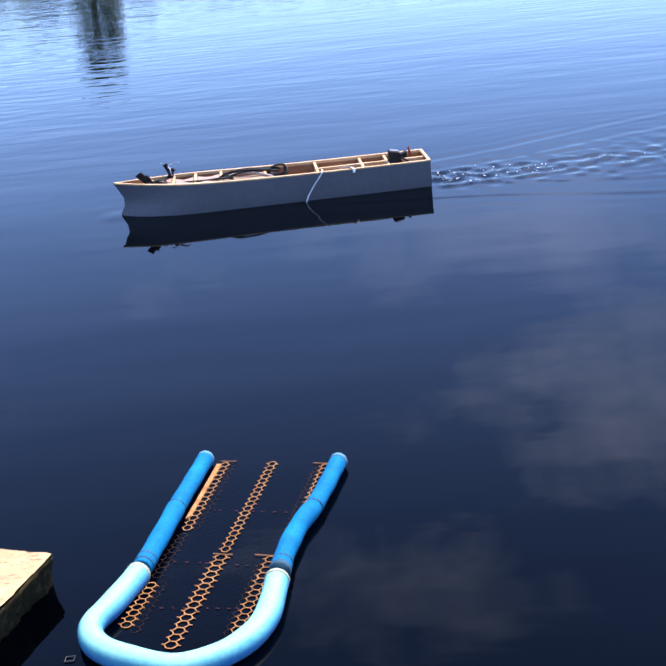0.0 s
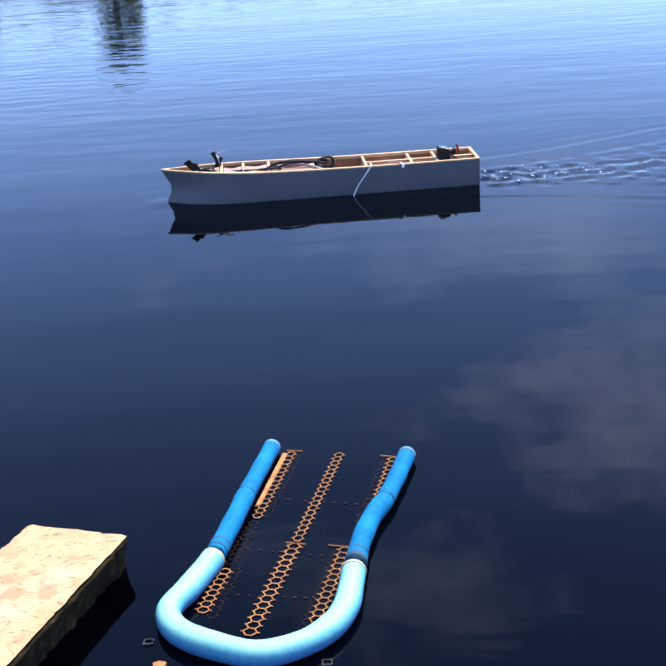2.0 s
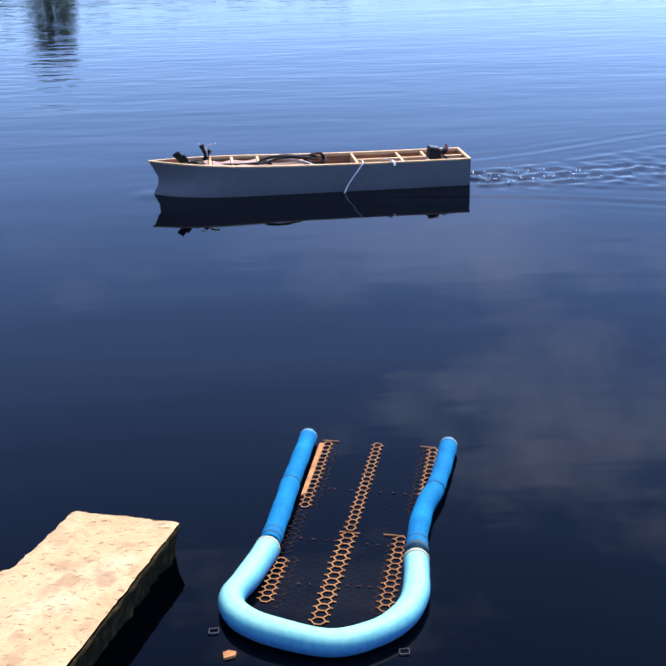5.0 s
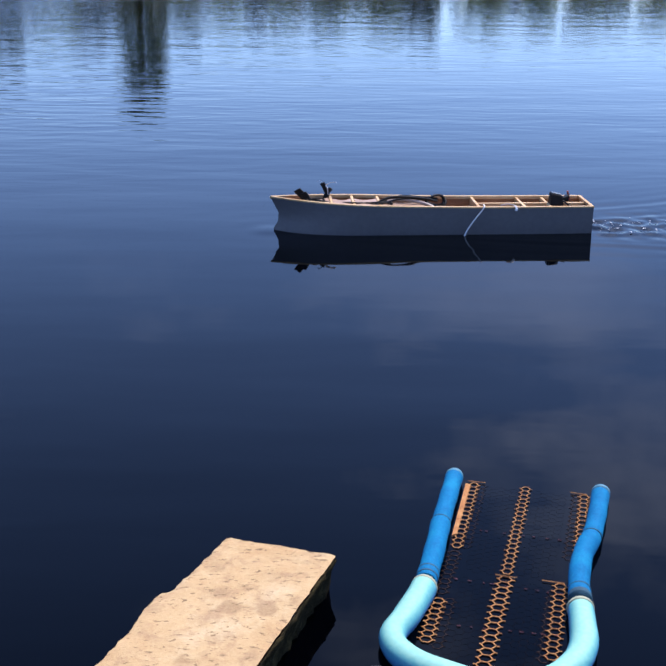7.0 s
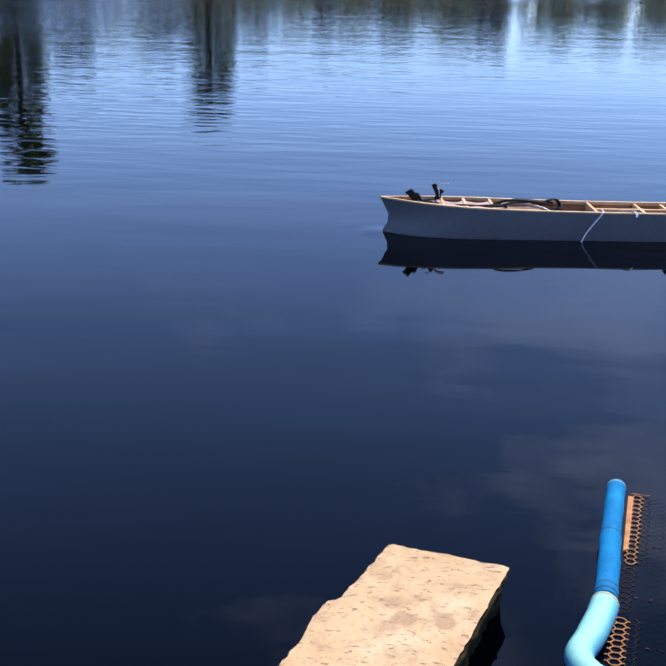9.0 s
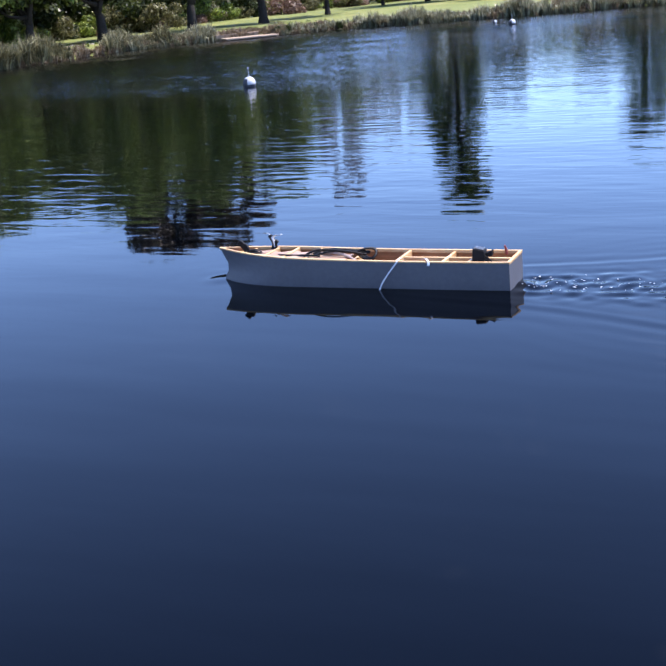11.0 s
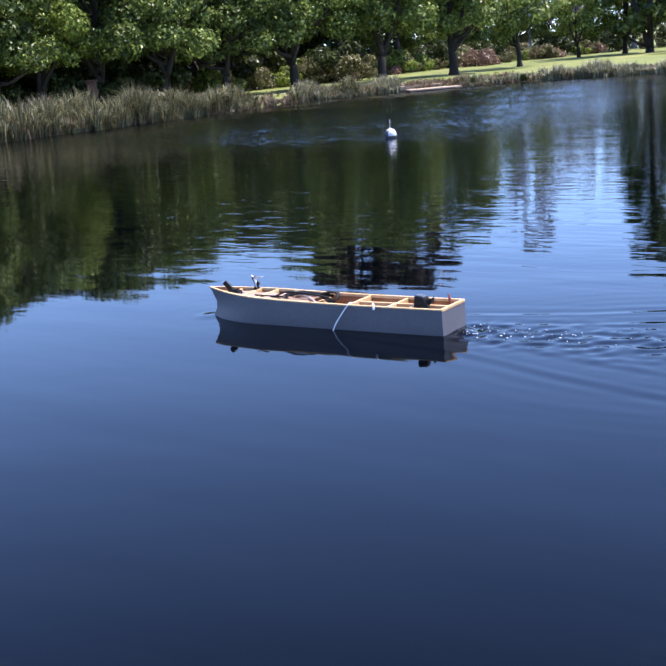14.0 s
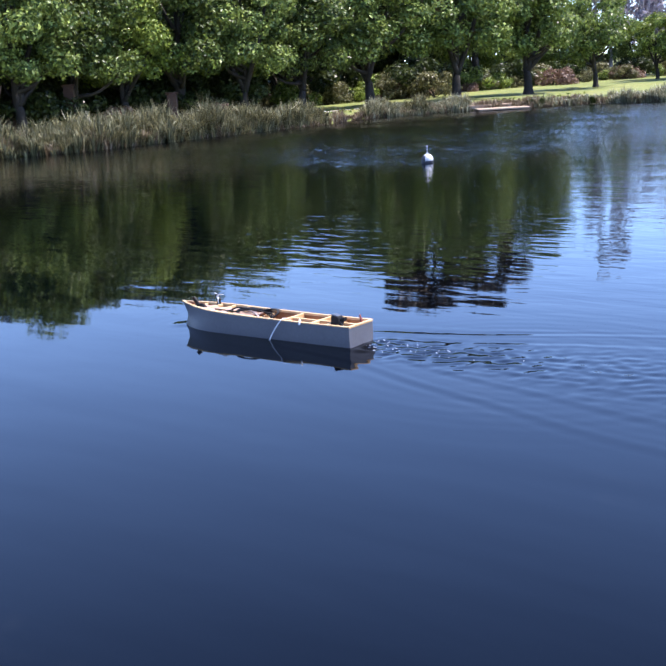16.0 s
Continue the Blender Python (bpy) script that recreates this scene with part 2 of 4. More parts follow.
BLACK.node_tree.nodes["Principled BSDF"].inputs["Specular IOR Level"].default_value = 0.2
PINK_PLY = wood_material("pinkish_plywood", (0.2, 0.115, 0.075), (0.31, 0.195, 0.132), (0.41, 0.285, 0.205))
FOAM_DEEP = varied("bright_blue_foam", (0.0, 0.075, 0.2), (0.0, 0.125, 0.28), (0.002, 0.19, 0.33), 9, 0.75, 0.35, 0.0025)
FOAM_DEEP.node_tree.nodes["Principled BSDF"].inputs["Specular IOR Level"].default_value = 0.12
FOAM_PALE = faded_lit_foam()
CREAM = varied("yellowed_foam", (0.2, 0.22, 0.14), (0.28, 0.3, 0.2), (0.36, 0.37, 0.26), 9, 0.8)
TEAL = varied("greenish_foam_end", (0.035, 0.13, 0.19), (0.06, 0.18, 0.25), (0.1, 0.24, 0.3), 9, 0.75)
RED_ROD = varied("wet_red_rust", (0.056, 0.0084, 0.007), (0.112, 0.0175, 0.0126), (0.168, 0.035, 0.021), 20, 0.4)
STRING = varied("dark_binding", (0.007, 0.035, 0.063), (0.0105, 0.056, 0.091), (0.021, 0.084, 0.119), 20, 0.8)
RUST = varied("rusty_orange_mesh", (0.12, 0.035, 0.01), (0.34, 0.135, 0.038), (0.47, 0.24, 0.09), 24, 0.7, 0.4, 0.001)
RUST.node_tree.nodes["Principled BSDF"].inputs["Specular IOR Level"].default_value = 0.2
RUST_DIM = varied("dark_wet_rust", (0.006, 0.003, 0.002), (0.022, 0.01, 0.006), (0.09, 0.042, 0.02), 18, 0.5, 0.3, 0.001)
RUST_DIM.node_tree.nodes["Principled BSDF"].inputs["Specular IOR Level"].default_value = 0.1
GREY_WIRE = varied("dull_grey_metal", (0.0175, 0.0175, 0.0175), (0.035, 0.035, 0.035), (0.063, 0.063, 0.0595), 20, 0.5)
WET_MESH = varied("dark_submerged_mesh", (0.0005, 0.0005, 0.0005), (0.002, 0.0012, 0.001), (0.012, 0.005, 0.004), 18, 0.9, 0.3, 0.001)
WET_MESH.node_tree.nodes["Principled BSDF"].inputs["Specular IOR Level"].default_value = 0.05
GREY_LID = varied("grey_sheen_plastic", (0.03, 0.032, 0.035), (0.045, 0.047, 0.05), (0.07, 0.072, 0.076), 20, 0.3)
STONE = stone_material()
PIER_SIDE = varied("black_green_pier_side", (0.002, 0.002, 0.0012), (0.007, 0.006, 0.003), (0.1, 0.075, 0.03), 26, 0.95, 0.9, 0.01)
PIER_SIDE.node_tree.nodes["Principled BSDF"].inputs["Specular IOR Level"].default_value = 0.1
BUOY = varied("white_buoy_paint", (0.34, 0.34, 0.34), (0.45, 0.45, 0.45), (0.52, 0.52, 0.52), 6, 0.35, 0.1, 0.001)
BUOY_DARK = varied("dark_buoy_shade", (0.014, 0.014, 0.021), (0.028, 0.028, 0.035), (0.049, 0.049, 0.056), 8, 0.5)
LAWN = varied("park_ground", (0.04, 0.065, 0.007), (0.1, 0.138, 0.014), (0.2, 0.178, 0.056), 0.24, 0.9, 0.8, 0.06, fine=9)
PATHWAY = varied("pale_gravel_path", (0.252, 0.217, 0.168), (0.322, 0.287, 0.231), (0.385, 0.35, 0.294), 1.2, 0.9, 0.4, 0.01)
BARK = varied("dark_bark", (0.0084, 0.0063, 0.0049), (0.0175, 0.0133, 0.0098), (0.035, 0.0266, 0.0196), 3, 0.9, 0.8, 0.03, (1, 1, 0.3))
BARK_PALE = varied("pale_bark", (0.245, 0.21, 0.21), (0.35, 0.308, 0.315), (0.42, 0.385, 0.392), 3, 0.8, 0.5, 0.02, (1, 1, 0.3))
LEAF = leaf_material("green_leaves", (0.036, 0.062, 0.014), (0.3, 0.375, 0.095), 0.34)
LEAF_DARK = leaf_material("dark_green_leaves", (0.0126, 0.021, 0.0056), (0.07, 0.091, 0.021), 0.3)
# darker LEAF: shade of the group over the reeds painted in; pine shares it
LEAF_MID = leaf_material("deep_green_shade_leaves", (0.018, 0.033, 0.008), (0.2, 0.26, 0.06), 0.35)
LEAF_YOUNG = leaf_material("fresh_green_leaves", (0.045, 0.075, 0.01), (0.34, 0.41, 0.08))
LEAF_BROWN = leaf_material("brown_olive_leaves", (0.028, 0.021, 0.0112), (0.084, 0.0616, 0.0294), 0.15)
LEAF_LILAC = leaf_material("pale_lilac_grey_blossom", (0.154, 0.14, 0.161), (0.35, 0.322, 0.364), 0.35)
LEAF_DRY = leaf_material("dry_red_brown_leaves", (0.112, 0.07, 0.049), (0.252, 0.161, 0.112), 0.3)
LEAF_OLIVE = leaf_material("olive_scrub_leaves", (0.049, 0.0504, 0.021), (0.252, 0.238, 0.105), 0.35)
REED = leaf_material("grey_green_reeds", (0.032, 0.033, 0.013), (0.34, 0.31, 0.16), 0.22)
REED_PALE = leaf_material("pale_beige_reeds", (0.08, 0.085, 0.045), (0.46, 0.43, 0.28), 0.3)
STRAW = leaf_material("straw_tufts", (0.07, 0.049, 0.028), (0.35, 0.28, 0.189), 0.35)
BRICK = varied("red_brown_brick", (0.034, 0.015, 0.01), (0.058, 0.027, 0.018), (0.085, 0.045, 0.03), 5, 0.85)
PLANK = wood_material("weathered_jetty_wood", (0.21, 0.14, 0.084), (0.294, 0.21, 0.14), (0.35, 0.266, 0.182), 0.8)
SPRAY = varied("white_foam_and_glint_drops", (0.602, 0.6192, 0.645), (0.6708, 0.688, 0.7052), (0.7052, 0.7138, 0.731), 20, 0.25)


# ---- mesh helpers ----
def part(name, bm, mat, parent=None, label="", smooth=False):
    me = bpy.data.meshes.new(name)
    bm.to_mesh(me)
    bm.free()
    me.materials.append(mat)
    if smooth:
        me.shade_smooth()
    ob = new(name, me)
    ob.parent = parent
    return tagged(ob, label)


def mesh_part(name, verts, faces, mat, parent=None, label="", smooth=False):
    me = bpy.data.meshes.new(name)
    me.from_pydata([tuple(v) for v in verts], [], faces)
    me.materials.append(mat)
    if smooth:
        me.shade_smooth()
    ob = new(name, me)
    ob.parent = parent
    return tagged(ob, label)


def thing(name, at, label, category, group="", kind=""):
    ob = new(name)
    ob.empty_display_size = 0.2
    ob.matrix_world = at
    return tagged(ob, label, category, group, kind)


def box(bm, lo, hi, bevel=0.0):
    lo, hi = Vector(lo), Vector(hi)
    r = bmesh.ops.create_cube(bm, size=1.0, matrix=Matrix.Translation((lo + hi) / 2) @ Matrix.Diagonal((*(hi - lo), 1)))
    if bevel:
        es = list({e for v in r["verts"] for e in v.link_edges})
        bmesh.ops.bevel(bm, geom=es, offset=bevel, segments=1, affect="EDGES")


def smooth_line(pts, per=6):
    pts = [Vector(p) for p in pts]
    out = []
    for i in range(len(pts) - 1):
        p0, p1, p2, p3 = pts[max(i - 1, 0)], pts[i], pts[i + 1], pts[min(i + 2, len(pts) - 1)]
        for k in range(per):
            t = k / per
            out.append(0.5 * (2 * p1 + (p2 - p0) * t + (2 * p0 - 5 * p1 + 4 * p2 - p3) * t * t + (3 * p1 - p0 - 3 * p2 + p3) * t ** 3))
    return out + [pts[-1]]


def tube(bm, pts, radius, seg=10, cap=True):
    """A round bar along pts; radius is a number or a function of 0..1."""
    pts = [Vector(p) for p in pts]
    rings = []
    side = None
    for i, p in enumerate(pts):
        d = (pts[min(i + 1, len(pts) - 1)] - pts[max(i - 1, 0)]).normalized()
        if side is None:
            side = d.orthogonal().normalized()
        side = (side - d * side.dot(d)).normalized()
        up = d.cross(side)
        r = radius(i / (len(pts) - 1)) if callable(radius) else radius
        rings.append([bm.verts.new(p + (side * math.cos(a) + up * math.sin(a)) * r) for a in [2 * math.pi * k / seg for k in range(seg)]])
    for a, b in zip(rings, rings[1:]):
        for k in range(seg):
            bm.faces.new((a[k], a[(k + 1) % seg], b[(k + 1) % seg], b[k]))
    if cap:
        bm.faces.new(rings[0][::-1])
        bm.faces.new(rings[-1])


def ribbon(bm, pts, width, across, thick=0.003):
    """A flat strap along pts, width wide in the direction across."""
    across = Vector(across).normalized() * width / 2
    rows = []
    for i, p in enumerate(pts):
        p = Vector(p)
        d = (Vector(pts[min(i + 1, len(pts) - 1)]) - Vector(pts[max(i - 1, 0)])).normalized()
        nrm = d.cross(across).normalized() * thick / 2
        rows.append([bm.verts.new(p + s * across + q * nrm) for s, q in ((-1, -1), (1, -1), (1, 1), (-1, 1))])
    for a, b in zip(rows, rows[1:]):
        for k in range(4):
            bm.faces.new((a[k], a[(k + 1) % 4], b[(k + 1) % 4], b[k]))
    bm.faces.new(rows[0][::-1])
    bm.faces.new(rows[-1])


def sharpen(ob, angle):
    """Edges steeper than angle stay crisp under smooth shading."""
    bm = bmesh.new()
    bm.from_mesh(ob.data)
    for e in bm.edges:
        e.smooth = len(e.link_faces) == 2 and e.calc_face_angle(0) < radians(angle)
    bm.to_mesh(ob.data)
    bm.free()


# ---- lake shore and ground ----
CENTRE = Vector((-4.0, 34.0))
SHORE = [(60, 10), (62, 50), (45, 76), (25, 80), (8, 77), (-6, 73), (-16, 70.5), (-24, 70), (-30, 70.5), (-34, 67.5), (-38, 65), (-40, 60),
         (-38, 52), (-37.3, 45.5), (-36.3, 38.5), (-35.6, 32), (-38, 26), (-44, 18), (-46, 8), (-40, -4), (-20, -7), (0, -7), (25, -8), (48, -4)]
_polar = sorted(((math.atan2(y - CENTRE.y, x - CENTRE.x) % (2 * math.pi), math.hypot(x - CENTRE.x, y - CENTRE.y)) for x, y in SHORE))
_ang = np.array([a for a, r in _polar])
_rad = np.array([r for a, r in _polar])


def shore_at(angle, out=0.0):
    """The point out metres behind the water's edge, in that direction from the lake's middle."""
    r = float(np.interp(angle % (2 * math.pi), _ang, _rad, period=2 * math.pi))
    r += 0.35 * noise.noise((math.cos(angle) * 25, math.sin(angle) * 25, 0)) + out
    return Vector((CENTRE.x + math.cos(angle) * r, CENTRE.y + math.sin(angle) * r))


def land_height(out, angle=0.0):
    h = float(np.interp(out, [-4, -1, 0, 0.7, 2, 6, 14, 30, 60, 150, 500, 2000], [-1.2, -0.4, 0.02, 0.2, 0.33, 0.42, 0.52, 0.72, 1.15, 3, 9, 20]))
    return h + (0.12 * noise.noise((math.cos(angle) * 9, math.sin(angle) * 9, out * 0.12)) * min(1, max(out, 0) / 4))


def angle_to(x, y):
    return math.atan2(y - CENTRE.y, x - CENTRE.x) % (2 * math.pi)


def ground_z(x, y):
    a = angle_to(x, y)
    return land_height(math.hypot(x - CENTRE.x, y - CENTRE.y) - (shore_at(a) - CENTRE).length, a)


OUTS = [-4, -1, 0, 0.35, 0.7, 1.3, 2, 3, 4.5, 6, 8, 10, 14, 18, 24, 30, 40, 60, 100, 200, 500, 1800]
STEPS = 420
gv, gf = [], []
for i in range(STEPS):
    a = 2 * math.pi * i / STEPS
    for o in OUTS:
        p = shore_at(a, o)
        gv.append((p.x, p.y, land_height(o, a)))
for i in range(STEPS):
    j = (i + 1) % STEPS
    for k in range(len(OUTS) - 1):
        gf.append((i * len(OUTS) + k, i * len(OUTS) + k + 1, j * len(OUTS) + k + 1, j * len(OUTS) + k))
tagged(mesh_part("ground", gv, gf, LAWN, smooth=True), "sunlit green and dry park lawn round the lake", "ground", kind="structure")

# gravel path behind the reeds
pv, pf = [], []
A0, A1 = angle_to(-44, 12), angle_to(-43, 70)
for i in range(200):
    a = A1 + (A0 - A1) * i / 199
    w = 7.2 + 1.2 * math.sin(i * 0.07)
    for o in (w - 0.8, w, w + 0.8):
        p = shore_at(a, o)
        pv.append((p.x, p.y, ground_z(p.x, p.y) + 0.03))
for i in range(199):
    for k in range(2):
        pf.append((i * 3 + k, i * 3 + k + 1, i * 3 + k + 4, i * 3 + k + 3))
tagged(mesh_part("path", pv, pf, PATHWAY, smooth=True), "pale gravel path along the lake shore", "path", kind="structure")

# ---- the lake: one sheet, with the wake standing in it ----
BOAT = pose(1.575, 8.177, 0, 0, 0, 183.2)
to_boat = BOAT.inverted()
X0, X1, Y0, Y1, CELL = -2.6, 10.4, 4.0, 12.6, 0.033
nx, ny = int((X1 - X0) / CELL) + 1, int((Y1 - Y0) / CELL) + 1


def wake_height(x, y):
    m = np.array(to_boat)
    u = -(m[0, 0] * x + m[0, 1] * y + m[0, 3])      # metres behind the transom
    v = m[1, 0] * x + m[1, 1] * y + m[1, 3]
    h = np.zeros_like(x)
    wob = 0.10 * np.sin(1.7 * u + 0.6) + 0.06 * np.sin(3.1 * u + v)
    # arms of the wake: narrow ridges that spread from the bow, the side and the stern
    for side in (-1, 1):
        for start, slope, amp in ((-2.2, 0.27, 0.0008), (-1.1, 0.31, 0.0024), (-0.1, 0.25, 0.0019), (0.9, 0.16, 0.0007)):
            s = np.maximum(u - start, 0)
            d = v * side - (0.17 + slope * s) + wob * 0.35
            w = 0.036 + 0.005 * s
            ridge = np.exp(-(d / w) ** 2) - 0.7 * np.exp(-((d - 2.4 * w) / w) ** 2) + 0.4 * np.exp(-((d + 2.6 * w) / w) ** 2)
            h += amp * ridge * np.clip(s / 0.8, 0, 1) * np.exp(-s / 6)
    # churned water behind the screw
    core = np.exp(-(v / (0.22 + 0.13 * np.maximum(u, 0))) ** 2) * np.clip((u + 0.02) / 0.1, 0, 1) * (0.75 * np.exp(-np.maximum(u, 0) / 0.9) + 0.5 * np.exp(-np.maximum(u, 0) / 4.0))
    turb = np.zeros_like(x)
    rng = np.random.RandomState(7)
    for _ in range(26):
        th, k, ph = rng.uniform(0, math.pi), rng.uniform(24, 58), rng.uniform(0, 6.28)
        turb += np.sin(k * (np.cos(th) * u + np.sin(th) * v) + ph) / k
    h += 0.062 * core * turb
    # ring ripples round the stern
    r = np.hypot(u - 1.6, v * 1.15)
    h += 0.0002 * np.sin(r * 30) * np.exp(-((r - 1.4) / 0.9) ** 2) * np.clip(u + 0.4, 0, 1)
    # rounded crests inside the wake
    rr = np.hypot(np.maximum(u + 0.3, 0), 1.5 * v)
    inside_v = 1 / (1 + np.exp((np.abs(v) - 0.32 * np.maximum(u, 0) - 0.15) / 0.12))
    h += 0.0008 * np.sin(19 * rr + 0.6 * np.sin(5 * v)) * inside_v * np.clip(u / 0.4, 0, 1) * np.exp(-np.maximum(u, 0) / 4.5)
    # small bow wave
    b = np.hypot(u + 2.33, v)
    h += 0.004 * np.exp(-(b / 0.12) ** 2) + 0.0004 * np.sin(b * 26) * np.exp(-b / 0.35)
    edge = np.minimum(np.minimum(x - X0, X1 - x), np.minimum(y - Y0, Y1 - y))
    return h * np.clip(edge / 1.2, 0, 1)


def ruffle_height(x, y):
    """Wind ripples on the open water, in soft streaks, calmer by the banks and towards the east."""
    rng = np.random.RandomState(19)
    h = np.zeros_like(x)
    for _ in range(44):
        k = 2 * math.pi / rng.uniform(0.19, 0.34)
        th = rng.uniform(0, math.pi)
        h += 0.03 / k * np.sin(k * (math.cos(th) * x + math.sin(th) * y) + rng.uniform(0, 6.28))
    streak = np.zeros_like(x)
    for _ in range(14):
        streak += np.sin(rng.uniform(-0.12, 0.2) * x + rng.uniform(0.2, 1.5) * y + rng.uniform(0, 6.28))
    gust = np.clip(0.8 + 0.07 * streak, 0.5, 1.0)
    start = np.clip((y - 25.0 - 0.5 * np.sin(x * 0.5) + 0.23 * (x + 20)) / 4.0, 0, 1) ** 0.9
    lee = np.clip((x + 37.0) / 3.0, 0.4, 1)
    calm = np.maximum(np.clip((-x - 7 - 0.3 * (y - 27)) / 4, 0.15, 1), 0.6 * np.clip((y - 50) / 6, 0, 1))
    return h * gust * start * lee * calm


xs = np.concatenate([[-1500, -400, -120, -60, -48], np.arange(-42, -30, 0.2), np.arange(-30, X0, 0.07), np.linspace(X0, X1, nx), np.arange(X1 + 0.3, 16, 0.3), [20, 30, 50, 100, 400, 1500]])
ys = np.concatenate([[-1500, -400, -100, -30, -8, 0], np.linspace(Y0, Y1, ny), np.arange(Y1 + 0.5, 21.5, 0.8), np.arange(21.5, 58, 0.1), np.arange(58, 71, 0.2), [74, 80, 100, 200, 500, 1500]])
gx, gy = np.meshgrid(xs, ys)
inside = (gx > X0) & (gx < X1) & (gy > Y0) & (gy < Y1)
ruffled = (gx > -42) & (gx < 13) & (gy > 21.4) & (gy < 71)
gz = np.where(inside, wake_height(gx, gy), 0.0) + np.where(ruffled, ruffle_height(gx, gy), 0.0)
wv = np.stack([gx.ravel(), gy.ravel(), gz.ravel()], 1).tolist()
idx = np.arange(len(xs) * len(ys)).reshape(len(ys), len(xs))
wf = np.stack([idx[:-1, :-1].ravel(), idx[:-1, 1:].ravel(), idx[1:, 1:].ravel(), idx[1:, :-1].ravel()], 1).tolist()
lake = mesh_part("water", wv, wf, WATER, smooth=True)
tagged(lake, "dark blue lake water, wind-ruffled in the distance, reflecting trees", "water", kind="structure")


# ---- model boat ----
LENGTH, BEAM = 2.33, 0.386
LEVELS = [(-0.06, 2.285, 3.4, 0.90), (-0.02, 2.31, 3.0, 0.96), (0.02, 2.305, 2.8, 0.985), (0.07, 2.275, 2.5, 1.0), (0.13, 2.27, 2.3, 1.0), (0.18, 2.295, 2.15, 1.0), (None, 2.33, 2.05, 1.0)]


def sheer(x):
    return 0.198 + 0.052 * (max(x, 0) / LENGTH) ** 3


def half_beam(x, stem, power, inset=0.0):
    full = BEAM / 2 - inset
    start = 1.55
    if x <= start:
        return full * (1 - 0.035 * max(0, (0.5 - x) / 0.5) ** 2)
    return full * max(0.0, 1 - ((x - start) / (stem - start)) ** power)


def hull_shell(inset, levels, n=44):
    """Rows of points from the port stem round to the starboard stem, level by level."""
    rows = []
    for z, stem, power, k in levels:
        stem_in = stem - inset * 2.2
        row = []
        us = [i / n for i in range(n + 1)]
        for u in us:
            x = inset + u * (stem_in - inset)
            row.append((x, half_beam(x, stem_in, power, inset) * k, (sheer(x) if z is None else min(z, sheer(x) - 0.004))))
        rows.append(row)
    return rows


def shell_mesh(bm, rows, flip=False, close_bottom=True, transom=True):
    vp = [[bm.verts.new(p) for p in r] for r in rows]
    vs = [[bm.verts.new((p[0], -p[1], p[2])) for p in r] for r in rows]
    for a, b in zip(vp, vp[1:]):
        for i in range(len(a) - 1):
            bm.faces.new((a[i], b[i], b[i + 1], a[i + 1]))
    for a, b in zip(vs, vs[1:]):
        for i in range(len(a) - 1):
            bm.faces.new((a[i], a[i + 1], b[i + 1], b[i]))
    if transom:
        for k in range(len(vp) - 1):
            bm.faces.new((vp[k][0], vs[k][0], vs[k + 1][0], vp[k + 1][0]))
    if close_bottom:
        for i in range(len(vp[0]) - 1):
            bm.faces.new((vp[0][i], vp[0][i + 1], vs[0][i + 1], vs[0][i]))
    bmesh.ops.remove_doubles(bm, verts=bm.verts, dist=0.0004)
    bmesh.ops.recalc_face_normals(bm, faces=bm.faces)
    if flip:
        bmesh.ops.reverse_faces(bm, faces=bm.faces)


boat = thing("model_boat", BOAT, "unfinished open grey model barge with timber frames, floating", "boat")
bm = bmesh.new()
shell_mesh(bm, hull_shell(0.0, LEVELS))
hull = part("hull", bm, HULL, boat, "matt grey painted plywood hull")
hull.data.shade_smooth()
sharpen(hull, 30)
IN_LEVELS = [(0.045, 2.27, 2.5, 1.0), (0.1, 2.265, 2.4, 1.0), (0.16, 2.275, 2.3, 1.0), (None, 2.31, 2.1, 1.0)]
bm = bmesh.new()
shell_mesh(bm, hull_shell(0.014, IN_LEVELS), flip=True)
part("lining", bm, WOOD_IN, boat, "bare brown plywood inside")
# gunwale: a timber strip on the edge, 22 mm wide
bm = bmesh.new()
N = 60
prof = []
for i in range(N + 1):
    x = (LENGTH + 0.004) * i / N - 0.002
    wo = half_beam(min(x, LENGTH), LENGTH, 2.05) + 0.0025
    wi = max(0.0, half_beam(min(x, LENGTH - 0.06), LENGTH - 0.03, 2.05, 0.02)) if x < LENGTH - 0.06 else 0.0
    z = sheer(x)
    prof.append([(x, wo, z - 0.005), (x, wo, z + 0.004), (x, min(wi, wo), z + 0.004), (x, min(wi, wo), z - 0.018)])
for s in (1, -1):
    rings = [[bm.verts.new((p[0], s * p[1], p[2])) for p in ring] for ring in prof]
    for a, b in zip(rings, rings[1:]):
        for k in range(4):
            q = (a[k], a[(k + 1) % 4], b[(k + 1) % 4], b[k])
            if len({v for v in q}) == 4:
                bm.faces.new(q if s > 0 else q[::-1])
bmesh.ops.recalc_face_normals(bm, faces=bm.faces)
part("gunwale", bm, WOOD, boat, "pale timber gunwale strip")
bm = bmesh.new()
box(bm, (-0.003, -BEAM / 2 * 0.96, 0.182), (0.02, BEAM / 2 * 0.96, 0.203), 0.002)
part("transom_strip", bm, WOOD, boat, "pale timber strip on the transom")


def crossbeam(x, low=0.05, thick=0.02, drop=0.0, y0=None, y1=None):
    w = half_beam(x, 2.31, 2.1, 0.016)
    bm = bmesh.new()
    z = sheer(x) - 0.002 - drop
    box(bm, (x - thick / 2, -w if y0 is None else y0, low), (x + thick / 2, w if y1 is None else y1, z), 0.002)
    return part("crossbeam", bm, WOOD, boat)


